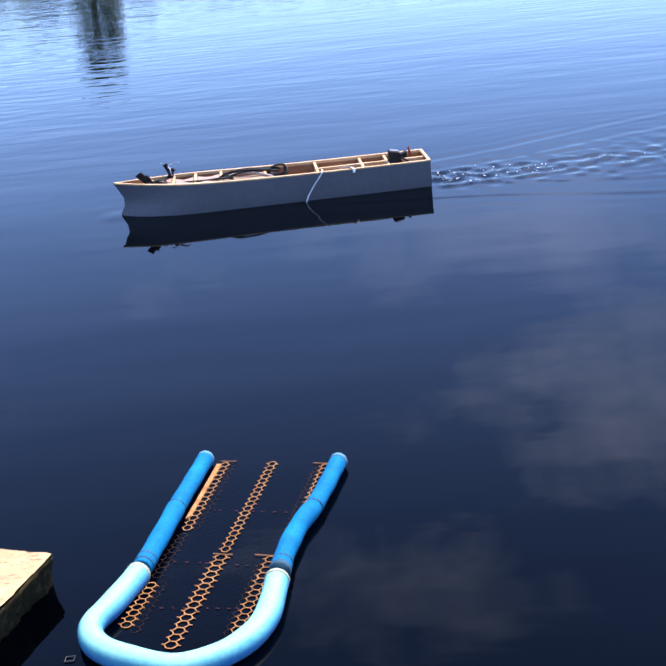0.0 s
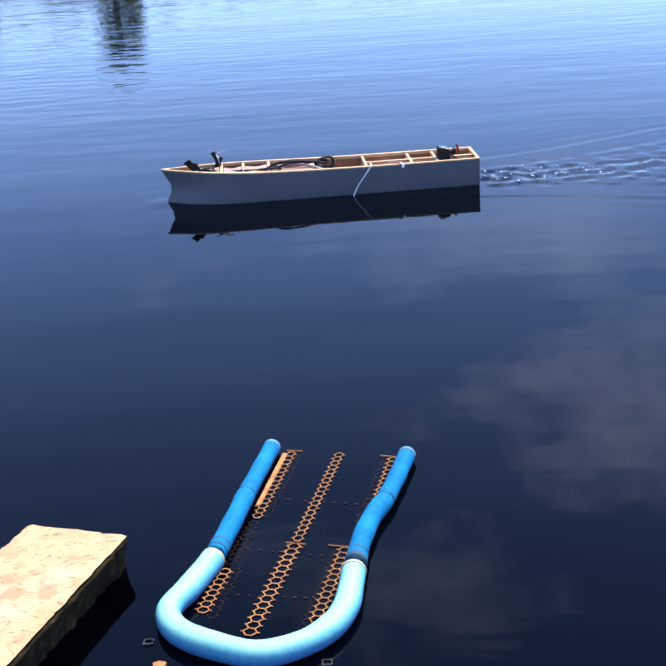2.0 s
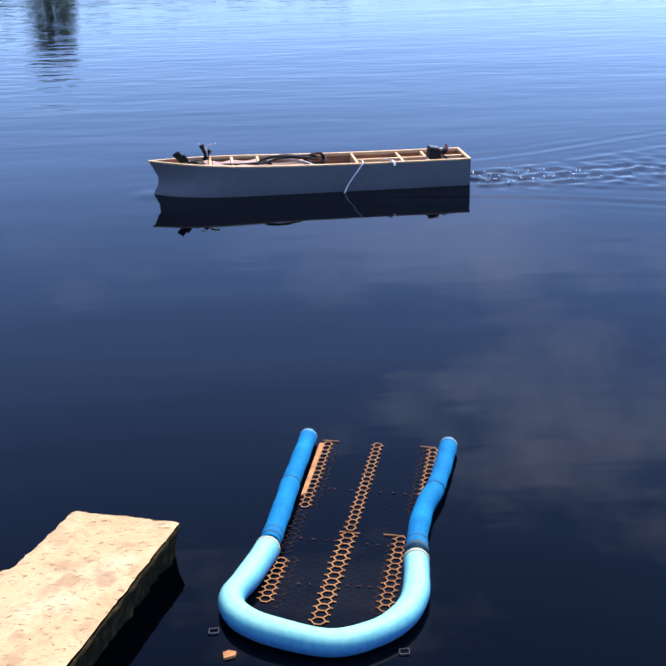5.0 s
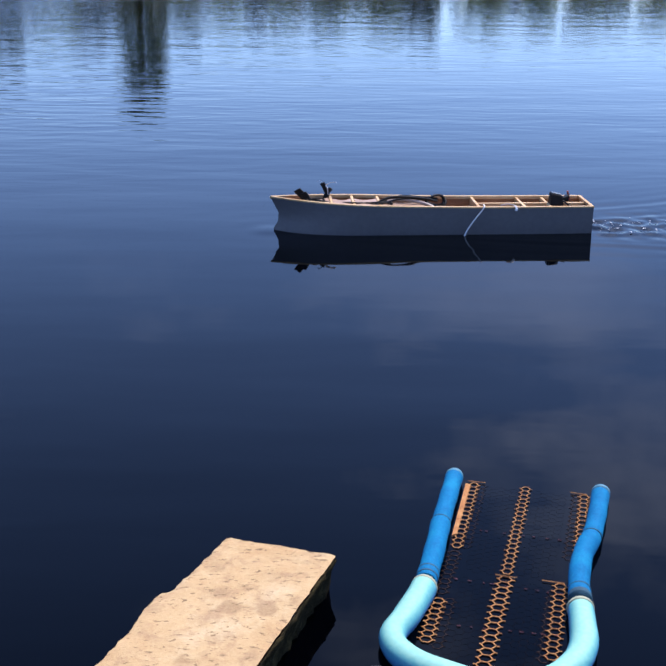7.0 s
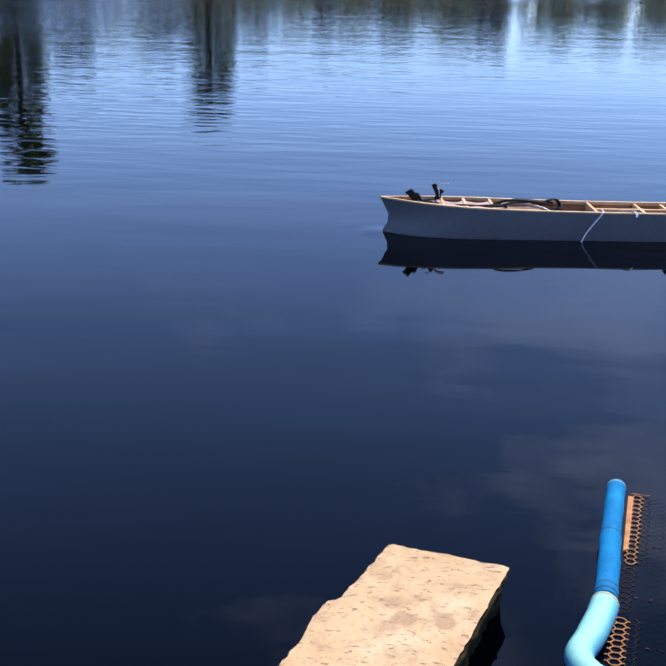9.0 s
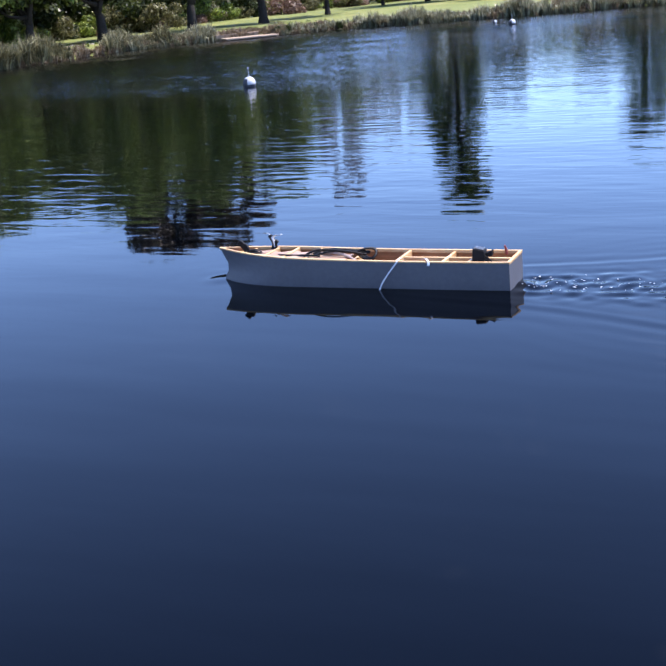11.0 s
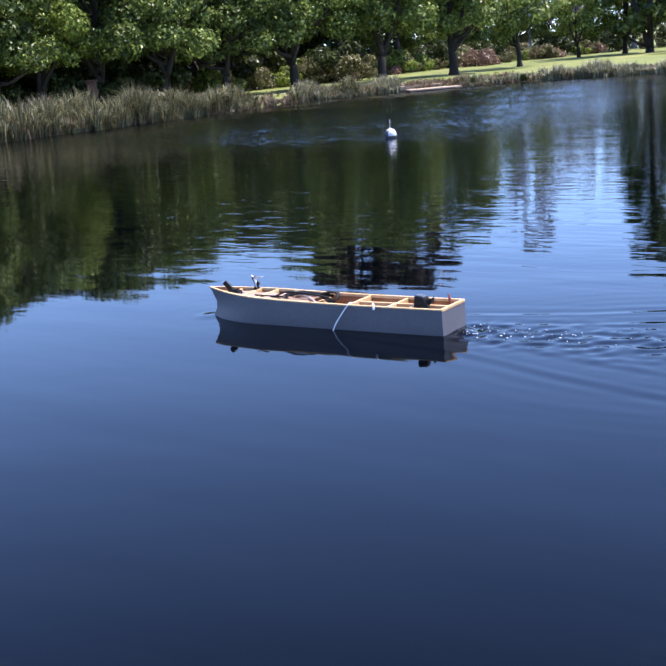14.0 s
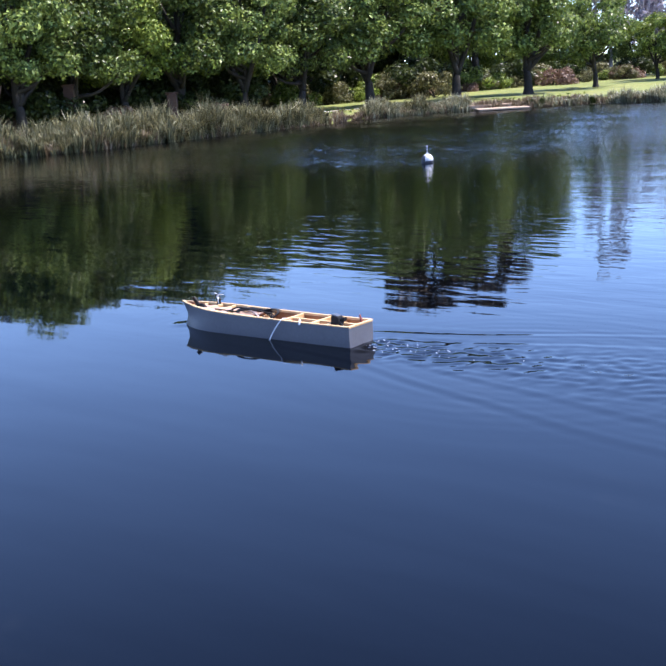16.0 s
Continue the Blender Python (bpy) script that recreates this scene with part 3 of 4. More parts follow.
for x, drop in ((0.30, 0.004), (0.49, 0.004), (0.83, 0.0), (1.21, 0.03), (1.54, 0.0), (1.73, 0.0), (1.89, 0.0), (2.06, 0.006)):
    crossbeam(x, drop=drop)
bm = bmesh.new()
box(bm, (0.02, -0.011, 0.06), (0.819, 0.011, 0.19), 0.002)
part("stringer", bm, WOOD, boat)
bm = bmesh.new()
box(bm, (0.05, 0.05, 0.046), (0.28, 0.15, 0.09), 0.003)
part("battery_tray", bm, WOOD_IN, boat)
bm = bmesh.new()
box(bm, (2.07, -0.05, 0.2), (2.2, 0.05, 0.212), 0.002)
part("bow_block", bm, WOOD, boat)
for x, y in ((1.62, 0.06), (1.36, -0.08), (0.95, 0.02)):
    bm = bmesh.new()
    box(bm, (x - 0.05, y - 0.05, 0.047), (x + 0.05, y + 0.05, 0.11), 0.003)
    part("floor_block", bm, WOOD_IN, boat)


# pinkish deck plates between the forward frames, cut out towards the far side
for x0, x1, far in ((1.225, 1.525, -0.03), (1.555, 1.715, -0.09), (1.745, 1.875, -0.06), (1.905, 2.045, -0.07)):
    bm = bmesh.new()
    edge_in = [(x0 + (x1 - x0) * k / 8, far + 0.05 * math.sin(math.pi * k / 8)) for k in range(9)]
    edge_out = [(x, half_beam(x, 2.31, 2.1, 0.024)) for x, y in edge_in]
    z = sheer((x0 + x1) / 2) - 0.012
    lo, hi = [[bm.verts.new((x, y, z + d)) for x, y in edge_in + edge_out[::-1]] for d in (0.0, 0.006)]
    bm.faces.new(hi)
    bm.faces.new(lo[::-1])
    for k in range(len(lo)):
        bm.faces.new((lo[k], lo[(k + 1) % len(lo)], hi[(k + 1) % len(lo)], hi[k]))
    bmesh.ops.recalc_face_normals(bm, faces=bm.faces)
    part("deck_plate", bm, PINK_PLY, boat, "pinkish plywood deck plate")


def loose(name, label, category, at, group=""):
    return thing(name, BOAT @ Matrix.Translation(at), label, category, group)


# hoses and cables lying in the boat
hose = loose("hose", "pinkish translucent hose arched over the frames of the boat", "hose", (1.21, 0, 0.17))
bm = bmesh.new()
tube(bm, smooth_line([(0.3, 0.0, 0.03), (0.22, 0.02, 0.05), (0.1, 0.06, 0.055), (0.0, 0.10, 0.04), (-0.08, 0.14, 0.01)]), 0.010, 8)
part("hose_length", bm, HOSE, hose, smooth=True)
bm = bmesh.new()
tube(bm, smooth_line([(0.26, -0.06, 0.02), (0.16, -0.03, 0.045), (0.06, 0.03, 0.04), (0.0, 0.06, 0.01)]), 0.009, 8)
part("hose_length", bm, HOSE, hose, smooth=True)
bundle = loose("cable_bundle", "bundle of black electric cables lying in the boat", "cable", (1.33, 0.02, 0.18))
rng = random.Random(4)
for k in range(7):
    o = Vector((rng.uniform(-0.03, 0.03), rng.uniform(-0.05, 0.05), rng.uniform(-0.01, 0.02)))
    bm = bmesh.new()
    tube(bm, smooth_line([Vector((0.22, 0.05, 0.02)) + o, Vector((0.1, 0.02, 0.055)) + o * 1.5, Vector((-0.05, 0.03, 0.06)) + o, Vector((-0.2, -0.02, 0.03)) + o * 1.3]), 0.0075, 6)
    part("cable", bm, BLACK, bundle, smooth=True)
coil = loose("cable_coil", "coil of black cable standing above the gunwale", "cable", (1.12, -0.06, 0.19))
for k in range(3):
    bm = bmesh.new()
    tube(bm, [((0.062 + 0.006 * k) * math.cos(t), 0.02 * k + 0.03 * math.sin(t * 2), 0.012 + (0.036 + 0.004 * k) * math.sin(t)) for t in [2 * math.pi * q / 26 for q in range(27)]], 0.008, 6, False)
    part("loop", bm, BLACK, coil, smooth=True)
cable = loose("loose_cable", "thin black cable snaking from bow to middle of the boat", "cable", (1.75, 0.05, 0.19))
bm = bmesh.new()
tube(bm, smooth_line([(0.3, 0, 0.03), (0.2, 0.03, 0.035), (0.1, -0.02, 0.015), (0.0, 0.05, 0.03), (-0.1, 0.02, 0.02), (-0.2, 0.07, 0.035), (-0.3, 0.03, 0.02)]), 0.0085, 6)
part("cable", bm, BLACK, cable, smooth=True)
# clamps at the bow
def lever(on, pts, width, name="grip", thick=0.016):
    """A flat tapered lever of a clamp, rounded at its end."""
    bm = bmesh.new()
    ribbon(bm, smooth_line(pts, 4), thick, (0.25, 1, 0), width)
    bmesh.ops.bevel(bm, geom=bm.edges[:], offset=0.003, segments=1, affect="EDGES")
    return part(name, bm, BLACK, on)


clamp = loose("spring_clamp", "black spring clamp gripping a frame near the bow", "clamp", (2.07, 0.03, 0.21), "clamps on the boat")
lever(clamp, [(-0.045, 0.0, -0.05), (-0.015, 0.0, 0.0), (0.02, 0.0, 0.05), (0.055, 0.0, 0.095)], 0.045)
lever(clamp, [(0.0, 0.01, -0.055), (-0.005, 0.01, 0.0), (0.0, 0.01, 0.04), (0.02, 0.01, 0.075)], 0.04)
lever(clamp, [(-0.02, 0.0, 0.02), (-0.06, 0.01, 0.02), (-0.1, 0.015, 0.005), (-0.15, 0.015, -0.012)], 0.02, "jaw")
bm = bmesh.new()
tube(bm, [(0.0, -0.02, 0.018), (0.0, 0.03, 0.018)], 0.016, 12)
part("spring", bm, BLACK, clamp, smooth=True)
bm = bmesh.new()
tube(bm, smooth_line([(0.045 * math.cos(q) - 0.06, 0.03 + 0.012 * math.sin(2 * q), 0.012 + 0.03 * math.sin(q)) for q in [2 * math.pi * k / 10 for k in range(11)]], 3), 0.006, 6, False)
part("cord_loop", bm, BLACK, clamp, smooth=True)
clamp2 = loose("spring_clamp", "upright black clamp tied with white tape near the bow", "clamp", (1.915, -0.12, 0.215), "clamps on the boat")
clamp.scale, clamp2.scale = (1.25, 1.25, 1.0), (1.1, 1.1, 0.98)
jaw = lever(clamp2, [(-0.015, 0.0, -0.05), (-0.005, 0.0, 0.02), (0.01, 0.0, 0.07), (0.03, 0.0, 0.11)], 0.032, "jaw", 0.018)
lever(clamp2, [(0.02, 0.01, -0.05), (0.012, 0.01, 0.0), (-0.01, 0.01, 0.045), (-0.03, 0.01, 0.07)], 0.028)
bm = bmesh.new()
ribbon(bm, smooth_line([(-0.012, 0.014, 0.02), (-0.006, 0.016, 0.065), (0.004, 0.015, 0.095), (-0.03, 0.014, 0.115), (-0.065, 0.01, 0.118)]), 0.022, (0.3, 1, 0.3))
part("tape", bm, WHITE, jaw, "white tape end")
bm = bmesh.new()
ribbon(bm, smooth_line([(0.012, 0.0, 0.09), (0.04, 0.0, 0.125), (0.06, 0.0, 0.118)]), 0.01, (0, 1, 0.3), 0.002)
part("tape", bm, WHITE, jaw)
# black drive unit at the stern
motor = loose("motor_box", "black wedge-shaped drive unit standing at the stern", "motor", (0.235, 0.04, 0.19))


def wedge(name, low, high, on, mat, label=""):
    """A block between two outlines of four points."""
    bm = bmesh.new()
    a, b = [bm.verts.new(p) for p in low], [bm.verts.new(p) for p in high]
    bm.faces.new(a[::-1])
    bm.faces.new(b)
    for k in range(4):
        bm.faces.new((a[k], a[(k + 1) % 4], b[(k + 1) % 4], b[k]))
    bmesh.ops.recalc_face_normals(bm, faces=bm.faces)
    bmesh.ops.bevel(bm, geom=bm.edges[:], offset=0.004, segments=1, affect="EDGES")
    return part(name, bm, mat, on, label)


casing = wedge("casing", [(-0.06, -0.05, -0.12), (0.065, -0.05, -0.12), (0.065, 0.05, -0.12), (-0.06, 0.05, -0.12)],
               [(-0.03, -0.04, 0.066), (0.05, -0.04, 0.08), (0.05, 0.04, 0.08), (-0.03, 0.04, 0.066)], motor, BLACK)
# lid in a paler grey that paints the sheen on top
wedge("lid", [(-0.026, -0.036, 0.0695), (0.046, -0.036, 0.082), (0.046, 0.036, 0.082), (-0.026, 0.036, 0.0695)],
      [(-0.024, -0.034, 0.0745), (0.044, -0.034, 0.087), (0.044, 0.034, 0.087), (-0.024, 0.034, 0.0745)], casing, GREY_LID, "dark grey lid, paler than the casing to paint its sheen")
wedge("wing", [(-0.035, -0.03, 0.045), (-0.028, -0.03, 0.02), (-0.028, 0.02, 0.02), (-0.035, 0.02, 0.045)],
      [(-0.085, -0.035, 0.065), (-0.08, -0.035, 0.02), (-0.08, 0.025, 0.02), (-0.085, 0.025, 0.065)], motor, BLACK)
bm = bmesh.new()
tube(bm, smooth_line([(-0.03, 0.02, 0.03), (-0.07, 0.04, 0.005), (-0.11, 0.05, -0.03)]), 0.007, 8)
part("cable", bm, BLACK, motor, smooth=True)
peg = loose("stern_peg", "small red peg on the far corner of the stern", "peg", (0.1, -0.14, 0.19))
bm = bmesh.new()
tube(bm, [(0, 0, -0.01), (0.004, 0, 0.03), (0.012, 0.0, 0.055)], lambda t: 0.012 - 0.005 * t, 8)
part("pin", bm, RED, peg)
# white straps over the side
strap = loose("strap", "long white strap hanging over the side into the water", "strap", (0.8, 0.19, 0.2))
bm = bmesh.new()
ribbon(bm, smooth_line([(-0.02, -0.1, -0.01), (0.0, -0.05, 0.012), (0.0, 0.0, 0.012), (0.012, 0.018, -0.008), (0.05, 0.025, -0.055), (0.09, 0.03, -0.108), (0.124, 0.035, -0.16), (0.145, 0.04, -0.21)]), 0.0088, (1, 0, 0.25))
part("webbing", bm, WHITE, strap)
strap2 = loose("strap", "short white strap end lying over the gunwale", "strap", (0.585, 0.19, 0.2))
bm = bmesh.new()
ribbon(bm, smooth_line([(0.07, -0.1, -0.01), (0.03, -0.05, 0.012), (-0.004, 0.0, 0.012), (-0.016, 0.016, -0.006), (-0.012, 0.022, -0.022)]), 0.018, (1, 0, 0.3))
part("webbing", bm, WHITE, strap2)

# spray thrown up behind the screw; white drops also paint the glints there
rng = random.Random(11)
bm = bmesh.new()
for _ in range(90):
    u = 0.04 + abs(rng.gauss(0, 0.5))
    v = rng.gauss(0, 0.07 + 0.10 * u)
    p = BOAT @ Vector((-u, v, 0.004 + rng.random() * 0.01))
    s = 0.0012 + 0.0045 * rng.random() ** 2.5
    bmesh.ops.create_icosphere(bm, subdivisions=1, radius=s, matrix=Matrix.Translation(p) @ Matrix.Diagonal((1.8, 1.2, 0.5, 1)))
tagged(part("splash_drops", bm, SPRAY), "white drops for splashes and painted glints behind the stern", "splash", kind="stuff")

# ---- swim ramp with foam floats ----
ramp = thing("floating_ramp", pose(0, 0, 0), "floating ramp of rusty mesh with blue foam floats", "ramp")
Z = 0.03
LEFT = [(0.143, 3.991), (0.098, 3.804), (0.053, 3.619), (0.023, 3.474), (-0.012, 3.32), (-0.034, 3.225)]
BEND = [(-0.040, 3.2), (-0.066, 3.13), (-0.117, 3.015), (-0.158, 2.935), (-0.158, 2.87), (-0.118, 2.80), (-0.031, 2.735), (0.125, 2.668), (0.26, 2.70), (0.352, 2.775), (0.402, 2.87), (0.424, 2.98), (0.437, 3.075)]
RIGHT = [(0.445, 3.115), (0.468, 3.238), (0.515, 3.395), (0.574, 3.519), (0.633, 3.691), (0.683, 3.854)]


def foam(pts, r, mat, label, name="float"):
    bm = bmesh.new()
    line = smooth_line([(x, y, Z) for x, y in pts], 8)
    tube(bm, line, lambda t: r * (1 - 0.08 * max(0, 1 - t * 40) - 0.08 * max(0, 1 - (1 - t) * 40)) * (1 + 0.03 * math.sin(t * 17) + 0.012 * math.sin(t * 53)), 20)
    ob = part(name, bm, mat, ramp, label, True)
    sharpen(ob, 50)
    return ob


fl = foam(LEFT[:3], 0.034, FOAM_DEEP, "bright blue foam tube")
fl2 = foam(LEFT[2:], 0.036, FOAM_DEEP, "bright blue foam tube")
fr2 = foam(RIGHT[:4], 0.036, FOAM_DEEP, "bright blue foam tube")
fr = foam(RIGHT[3:], 0.034, FOAM_DEEP, "bright blue foam tube")
fb = foam(BEND, 0.042, FOAM_PALE, "faded pale blue foam bend, top painted as sunlit")
for a, b in ((BEND[0], BEND[1]), (BEND[-1], BEND[-2])):
    p, q = Vector((*a, Z)), Vector((*b, Z))
    d = (q - p).normalized()
    bm = bmesh.new()
    tube(bm, [p - d * 0.004, p + d * 0.003, p + d * 0.012, p + d * 0.014], lambda t: 0.0405 if t < 0.2 or t > 0.9 else 0.0435, 20)
    part("cut_end", bm, CREAM, fb, "yellowed foam end", True)
for a, b, tube_part in ((LEFT[0], LEFT[1], fl), (RIGHT[5], RIGHT[4], fr)):
    p, q = Vector((*a, Z)), Vector((*b, Z))
    d = (q - p).normalized()
    bm = bmesh.new()
    tube(bm, [p - d * 0.005, p - d * 0.002, p + d * 0.010, p + d * 0.012], lambda t: 0.034 if t < 0.2 or t > 0.9 else 0.0352, 20)
    sharpen(part("end_cap", bm, TEAL, tube_part, "greenish faded foam end", True), 50)


def binding(on, a, b, t, r=0.037, w=0.006):
    a, b = Vector((*a, Z)), Vector((*b, Z))
    c, d = a.lerp(b, t), (b - a).normalized()
    bm = bmesh.new()
    tube(bm, [c - d * w, c - d * w * 0.5, c + d * w * 0.5, c + d * w], lambda q: r if 0.1 < q < 0.9 else r * 0.97, 20)
    part("binding", bm, STRING, on, "dark cord round the float", True)


binding(fl, LEFT[0], LEFT[1], 0.1, 0.0345, 0.004)
binding(fl2, LEFT[2], LEFT[3], 0.0, 0.0355, 0.003)
binding(fl2, LEFT[4], LEFT[5], 0.45, 0.0375, 0.004)
binding(fl2, LEFT[4], LEFT[5], 0.8, 0.0375, 0.004)
binding(fr, RIGHT[5], RIGHT[4], 0.1, 0.0345, 0.004)
binding(fr, RIGHT[3], RIGHT[4], 0.0, 0.0355, 0.003)
binding(fr2, RIGHT[0], RIGHT[1], 0.08, 0.039, 0.012)
binding(fr2, RIGHT[0], RIGHT[1], 0.45, 0.0375, 0.004)


rng_c = random.Random(12)


def honeycomb(a, b, cells, width, columns, mat, shift=0.0, bar=0.0045, z=0.003):
    """A strip of hexagonal mesh from a to b: rows of cells with bars between them."""
    a, b = Vector((*a, z)), Vector((*b, z))
    along, n = (b - a).normalized(), cells
    pitch = (b - a).length / n
    across = Vector((along.y, -along.x, 0))
    bm = bmesh.new()
    cw = width / columns
    seen = set()

    def bar_between(p, q):
        key = tuple(sorted(((round(p.x, 3), round(p.y, 3)), (round(q.x, 3), round(q.y, 3)))))
        if key in seen:
            return
        seen.add(key)
        d = (q - p).normalized()
        s = Vector((d.y, -d.x, 0)) * bar / 2
        up = Vector((0, 0, min(0.0012, bar * 0.4)))
        vs = [bm.verts.new(c + w) for c in (p - s, p + s, q + s, q - s) for w in (-up, up)]
        for f in ((1, 3, 5, 7), (0, 1, 7, 6), (2, 3, 1, 0), (4, 5, 3, 2), (6, 7, 5, 4)):
            bm.faces.new([vs[k] for k in f])

    for c in range(columns):
        for r in range(n):
            o = a + along * pitch * (r + 0.5 + (0.5 if c % 2 else 0)) + across * (cw * (c - (columns - 1) / 2) + shift)
            hx = [o + along * pitch * u + across * cw * v for u, v in ((-0.5, -0.3), (-0.5, 0.3), (0, 0.68), (0.5, 0.3), (0.5, -0.3), (0, -0.68))]
            for k in range(6):
                bar_between(hx[k], hx[(k + 1) % 6])
            if columns == 1:
                bar_between(hx[2], hx[2] + across * cw * rng_c.uniform(0.15, 0.34))
                bar_between(hx[5], hx[5] - across * cw * rng_c.uniform(0.15, 0.34))
    return part("mesh_strip", bm, mat, ramp)


# middle row: two panels that meet at a cross rod
honeycomb((0.418, 3.951), (0.244, 3.317), 19, 0.026, 1, RUST, bar=0.0033)
honeycomb((0.239, 3.30), (0.094, 2.797), 15, 0.034, 1, RUST, bar=0.004)
# rows beside the floats, half awash
honeycomb((0.222, 3.985), (0.095, 3.49), 15, 0.026, 1, RUST, bar=0.0031)
honeycomb((0.252, 3.975), (0.128, 3.49), 15, 0.022, 1, RUST_DIM, bar=0.001, z=0.0015)
honeycomb((0.090, 3.47), (0.012, 3.20), 9, 0.028, 1, RUST_DIM, bar=0.0014, z=0.0015)
honeycomb((0.004, 3.17), (-0.062, 2.93), 8, 0.030, 1, RUST, bar=0.0034)
honeycomb((0.040, 3.17), (-0.030, 2.90), 9, 0.026, 1, RUST_DIM, bar=0.001, z=0.0015)
honeycomb((0.604, 3.894), (0.470, 3.41), 15, 0.024, 1, RUST_DIM, bar=0.0014, z=0.0015)
honeycomb((0.630, 3.885), (0.515, 3.45), 13, 0.026, 1, RUST, bar=0.0031)
honeycomb((0.414, 3.255), (0.302, 2.84), 13, 0.030, 1, RUST, bar=0.0031)
honeycomb((0.380, 3.22), (0.276, 2.83), 12, 0.024, 1, RUST_DIM, bar=0.001, z=0.0015)
# the sunken mesh between the rows
for a, b, n, w in (((0.322, 3.95), (0.170, 3.34), 20, 0.12), ((0.505, 3.91), (0.335, 3.30), 20, 0.12), ((0.150, 3.29), (0.034, 2.83), 15, 0.12), ((0.322, 3.26), (0.200, 2.79), 15, 0.12)):
    honeycomb(a, b, n, w, 5, WET_MESH, bar=0.0003, z=0.0002)
for pts in (((0.186, 3.975), (0.204, 3.968), (0.108, 3.585), (0.088, 3.568)), ((0.644, 3.865), (0.656, 3.85), (0.575, 3.56), (0.560, 3.575))):
    bm = bmesh.new()
    lo = [bm.verts.new((x, y, 0.0)) for x, y in pts]
    hi = [bm.verts.new((x, y, 0.008)) for x, y in pts]
    bm.faces.new(hi)
    for k in range(4):
        bm.faces.new((lo[k], lo[(k + 1) % 4], hi[(k + 1) % 4], hi[k]))
    bmesh.ops.recalc_face_normals(bm, faces=bm.faces)
    part("side_plate", bm, RUST, ramp, "rusty orange steel edge")
for a, b in (((0.20, 4.0), (0.265, 3.985)), ((0.58, 3.905), (0.64, 3.885)), ((0.355, 3.275), (0.425, 3.255)), ((0.205, 3.31), (0.275, 3.29))):
    bm = bmesh.new()
    tube(bm, [(*a, 0.005), (*b, 0.005)], 0.0019, 6)
    part("cross_rod", bm, RUST, ramp)
rng = random.Random(3)
for a, b in (((0.06, 3.29), (0.42, 3.19)), ((0.03, 3.02), (0.36, 2.96)), ((0.17, 3.62), (0.52, 3.53))):
    for k in range(9):
        t = (k + rng.random() * 0.7) / 9
        p = Vector((*a, 0.003)).lerp(Vector((*b, 0.003)), t)
        bm = bmesh.new()
        tube(bm, [p, p + Vector((rng.uniform(0.006, 0.014), -0.003, 0))], 0.0016, 5)
        part("wet_rod", bm, RED_ROD, ramp)
for x, y in ((-0.217, 2.796), (0.336, 2.641)):
    bm = bmesh.new()
    c = [Vector((x - 0.014, y - 0.012, 0.004)), Vector((x + 0.014, y - 0.012, 0.004)), Vector((x + 0.016, y + 0.012, 0.004)), Vector((x - 0.012, y + 0.012, 0.004))]
    tube(bm, c + [c[0]], 0.0022, 5)
    part("bracket_ring", bm, GREY_WIRE, ramp, "small square grey bracket")
# black bar added for the dark shadow and reflection below the bend
bm = bmesh.new()
tube(bm, smooth_line([(-0.19, 2.86, -0.03), (-0.13, 2.74, -0.03), (0.1, 2.62, -0.03), (0.33, 2.7, -0.03), (0.45, 2.86, -0.03)]), 0.03, 10)
part("under_bend_shade", bm, BLACK, ramp)
chip = thing("bark_chip", pose(-0.17, 2.68, 0.002, 0, 0, 20), "orange bark chip drifting beside the ramp", "chip")
bm = bmesh.new()
outline = [(-0.022, -0.015), (0.012, -0.018), (0.024, 0.0), (0.014, 0.006), (0.004, 0.016), (-0.016, 0.012)]
lo, hi = [bm.verts.new((x, y, -0.004)) for x, y in outline], [bm.verts.new((x * 0.95, y * 0.95, 0.005 + 0.002 * (k % 2))) for k, (x, y) in enumerate(outline)]
bm.faces.new(hi)
for k in range(6):
    bm.faces.new((lo[k], lo[(k + 1) % 6], hi[(k + 1) % 6], hi[k]))
part("chip_body", bm, RUST, chip)

# ---- stone pier ----
pier = thing("pier", pose(-0.33, 3.22, 0, 0, 0, 0), "rough tan concrete pier slab with near-black sides", "pier", kind="structure")
back = Vector((-0.356, -0.934, 0))
right_pts, left_pts = [], []
M = 210
for i in range(M + 1):
    s = 10.6 * (i / M) ** 2.4
    p = back * s
    right_pts.append(p + Vector((0.934, -0.356, 0)) * (0.003 * noise.noise((s * 9, 0, 0)) + 0.0035 * noise.noise((s * 40, 5, 0))))
    chip = 0.005 * noise.noise((s * 7, 3, 0)) + 0.006 * noise.noise((s * 31, 8, 0)) + 0.026 * (1 / (1 + math.exp(-(s - 0.36) / 0.006)) - 1 / (1 + math.exp(-(s - 0.52) / 0.03)))
    left_pts.append(Vector((-0.36, 0.11, 0)) + Vector((-0.40, -0.917, 0)) * s * 1.0 + Vector((-0.917, 0.40, 0)) * chip)
bm = bmesh.new()
ACROSS = 22
rows = []
for i in range(M + 1):
    row = []
    for k in range(ACROSS + 1):
        t = k / ACROSS
        p = left_pts[i].lerp(right_pts[i], t)
        edge = min(t, 1 - t, i / 6)
        z = 0.131 + 0.004 * noise.noise((p.x * 14, p.y * 14, 1)) + 0.003 * noise.noise((p.x * 45, p.y * 45, 2)) - 0.004 * max(0, 1 - edge * 22)
        row.append(bm.verts.new((p.x, p.y, z)))
    rows.append(row)
for a, b in zip(rows, rows[1:]):
    for k in range(ACROSS):
        bm.faces.new((a[k], a[k + 1], b[k + 1], b[k]))
bmesh.ops.recalc_face_normals(bm, faces=bm.faces)
if rows and bm.faces[:][0].normal.z < 0:
    bmesh.ops.reverse_faces(bm, faces=bm.faces)
part("top_face", bm, STONE, pier, smooth=True)
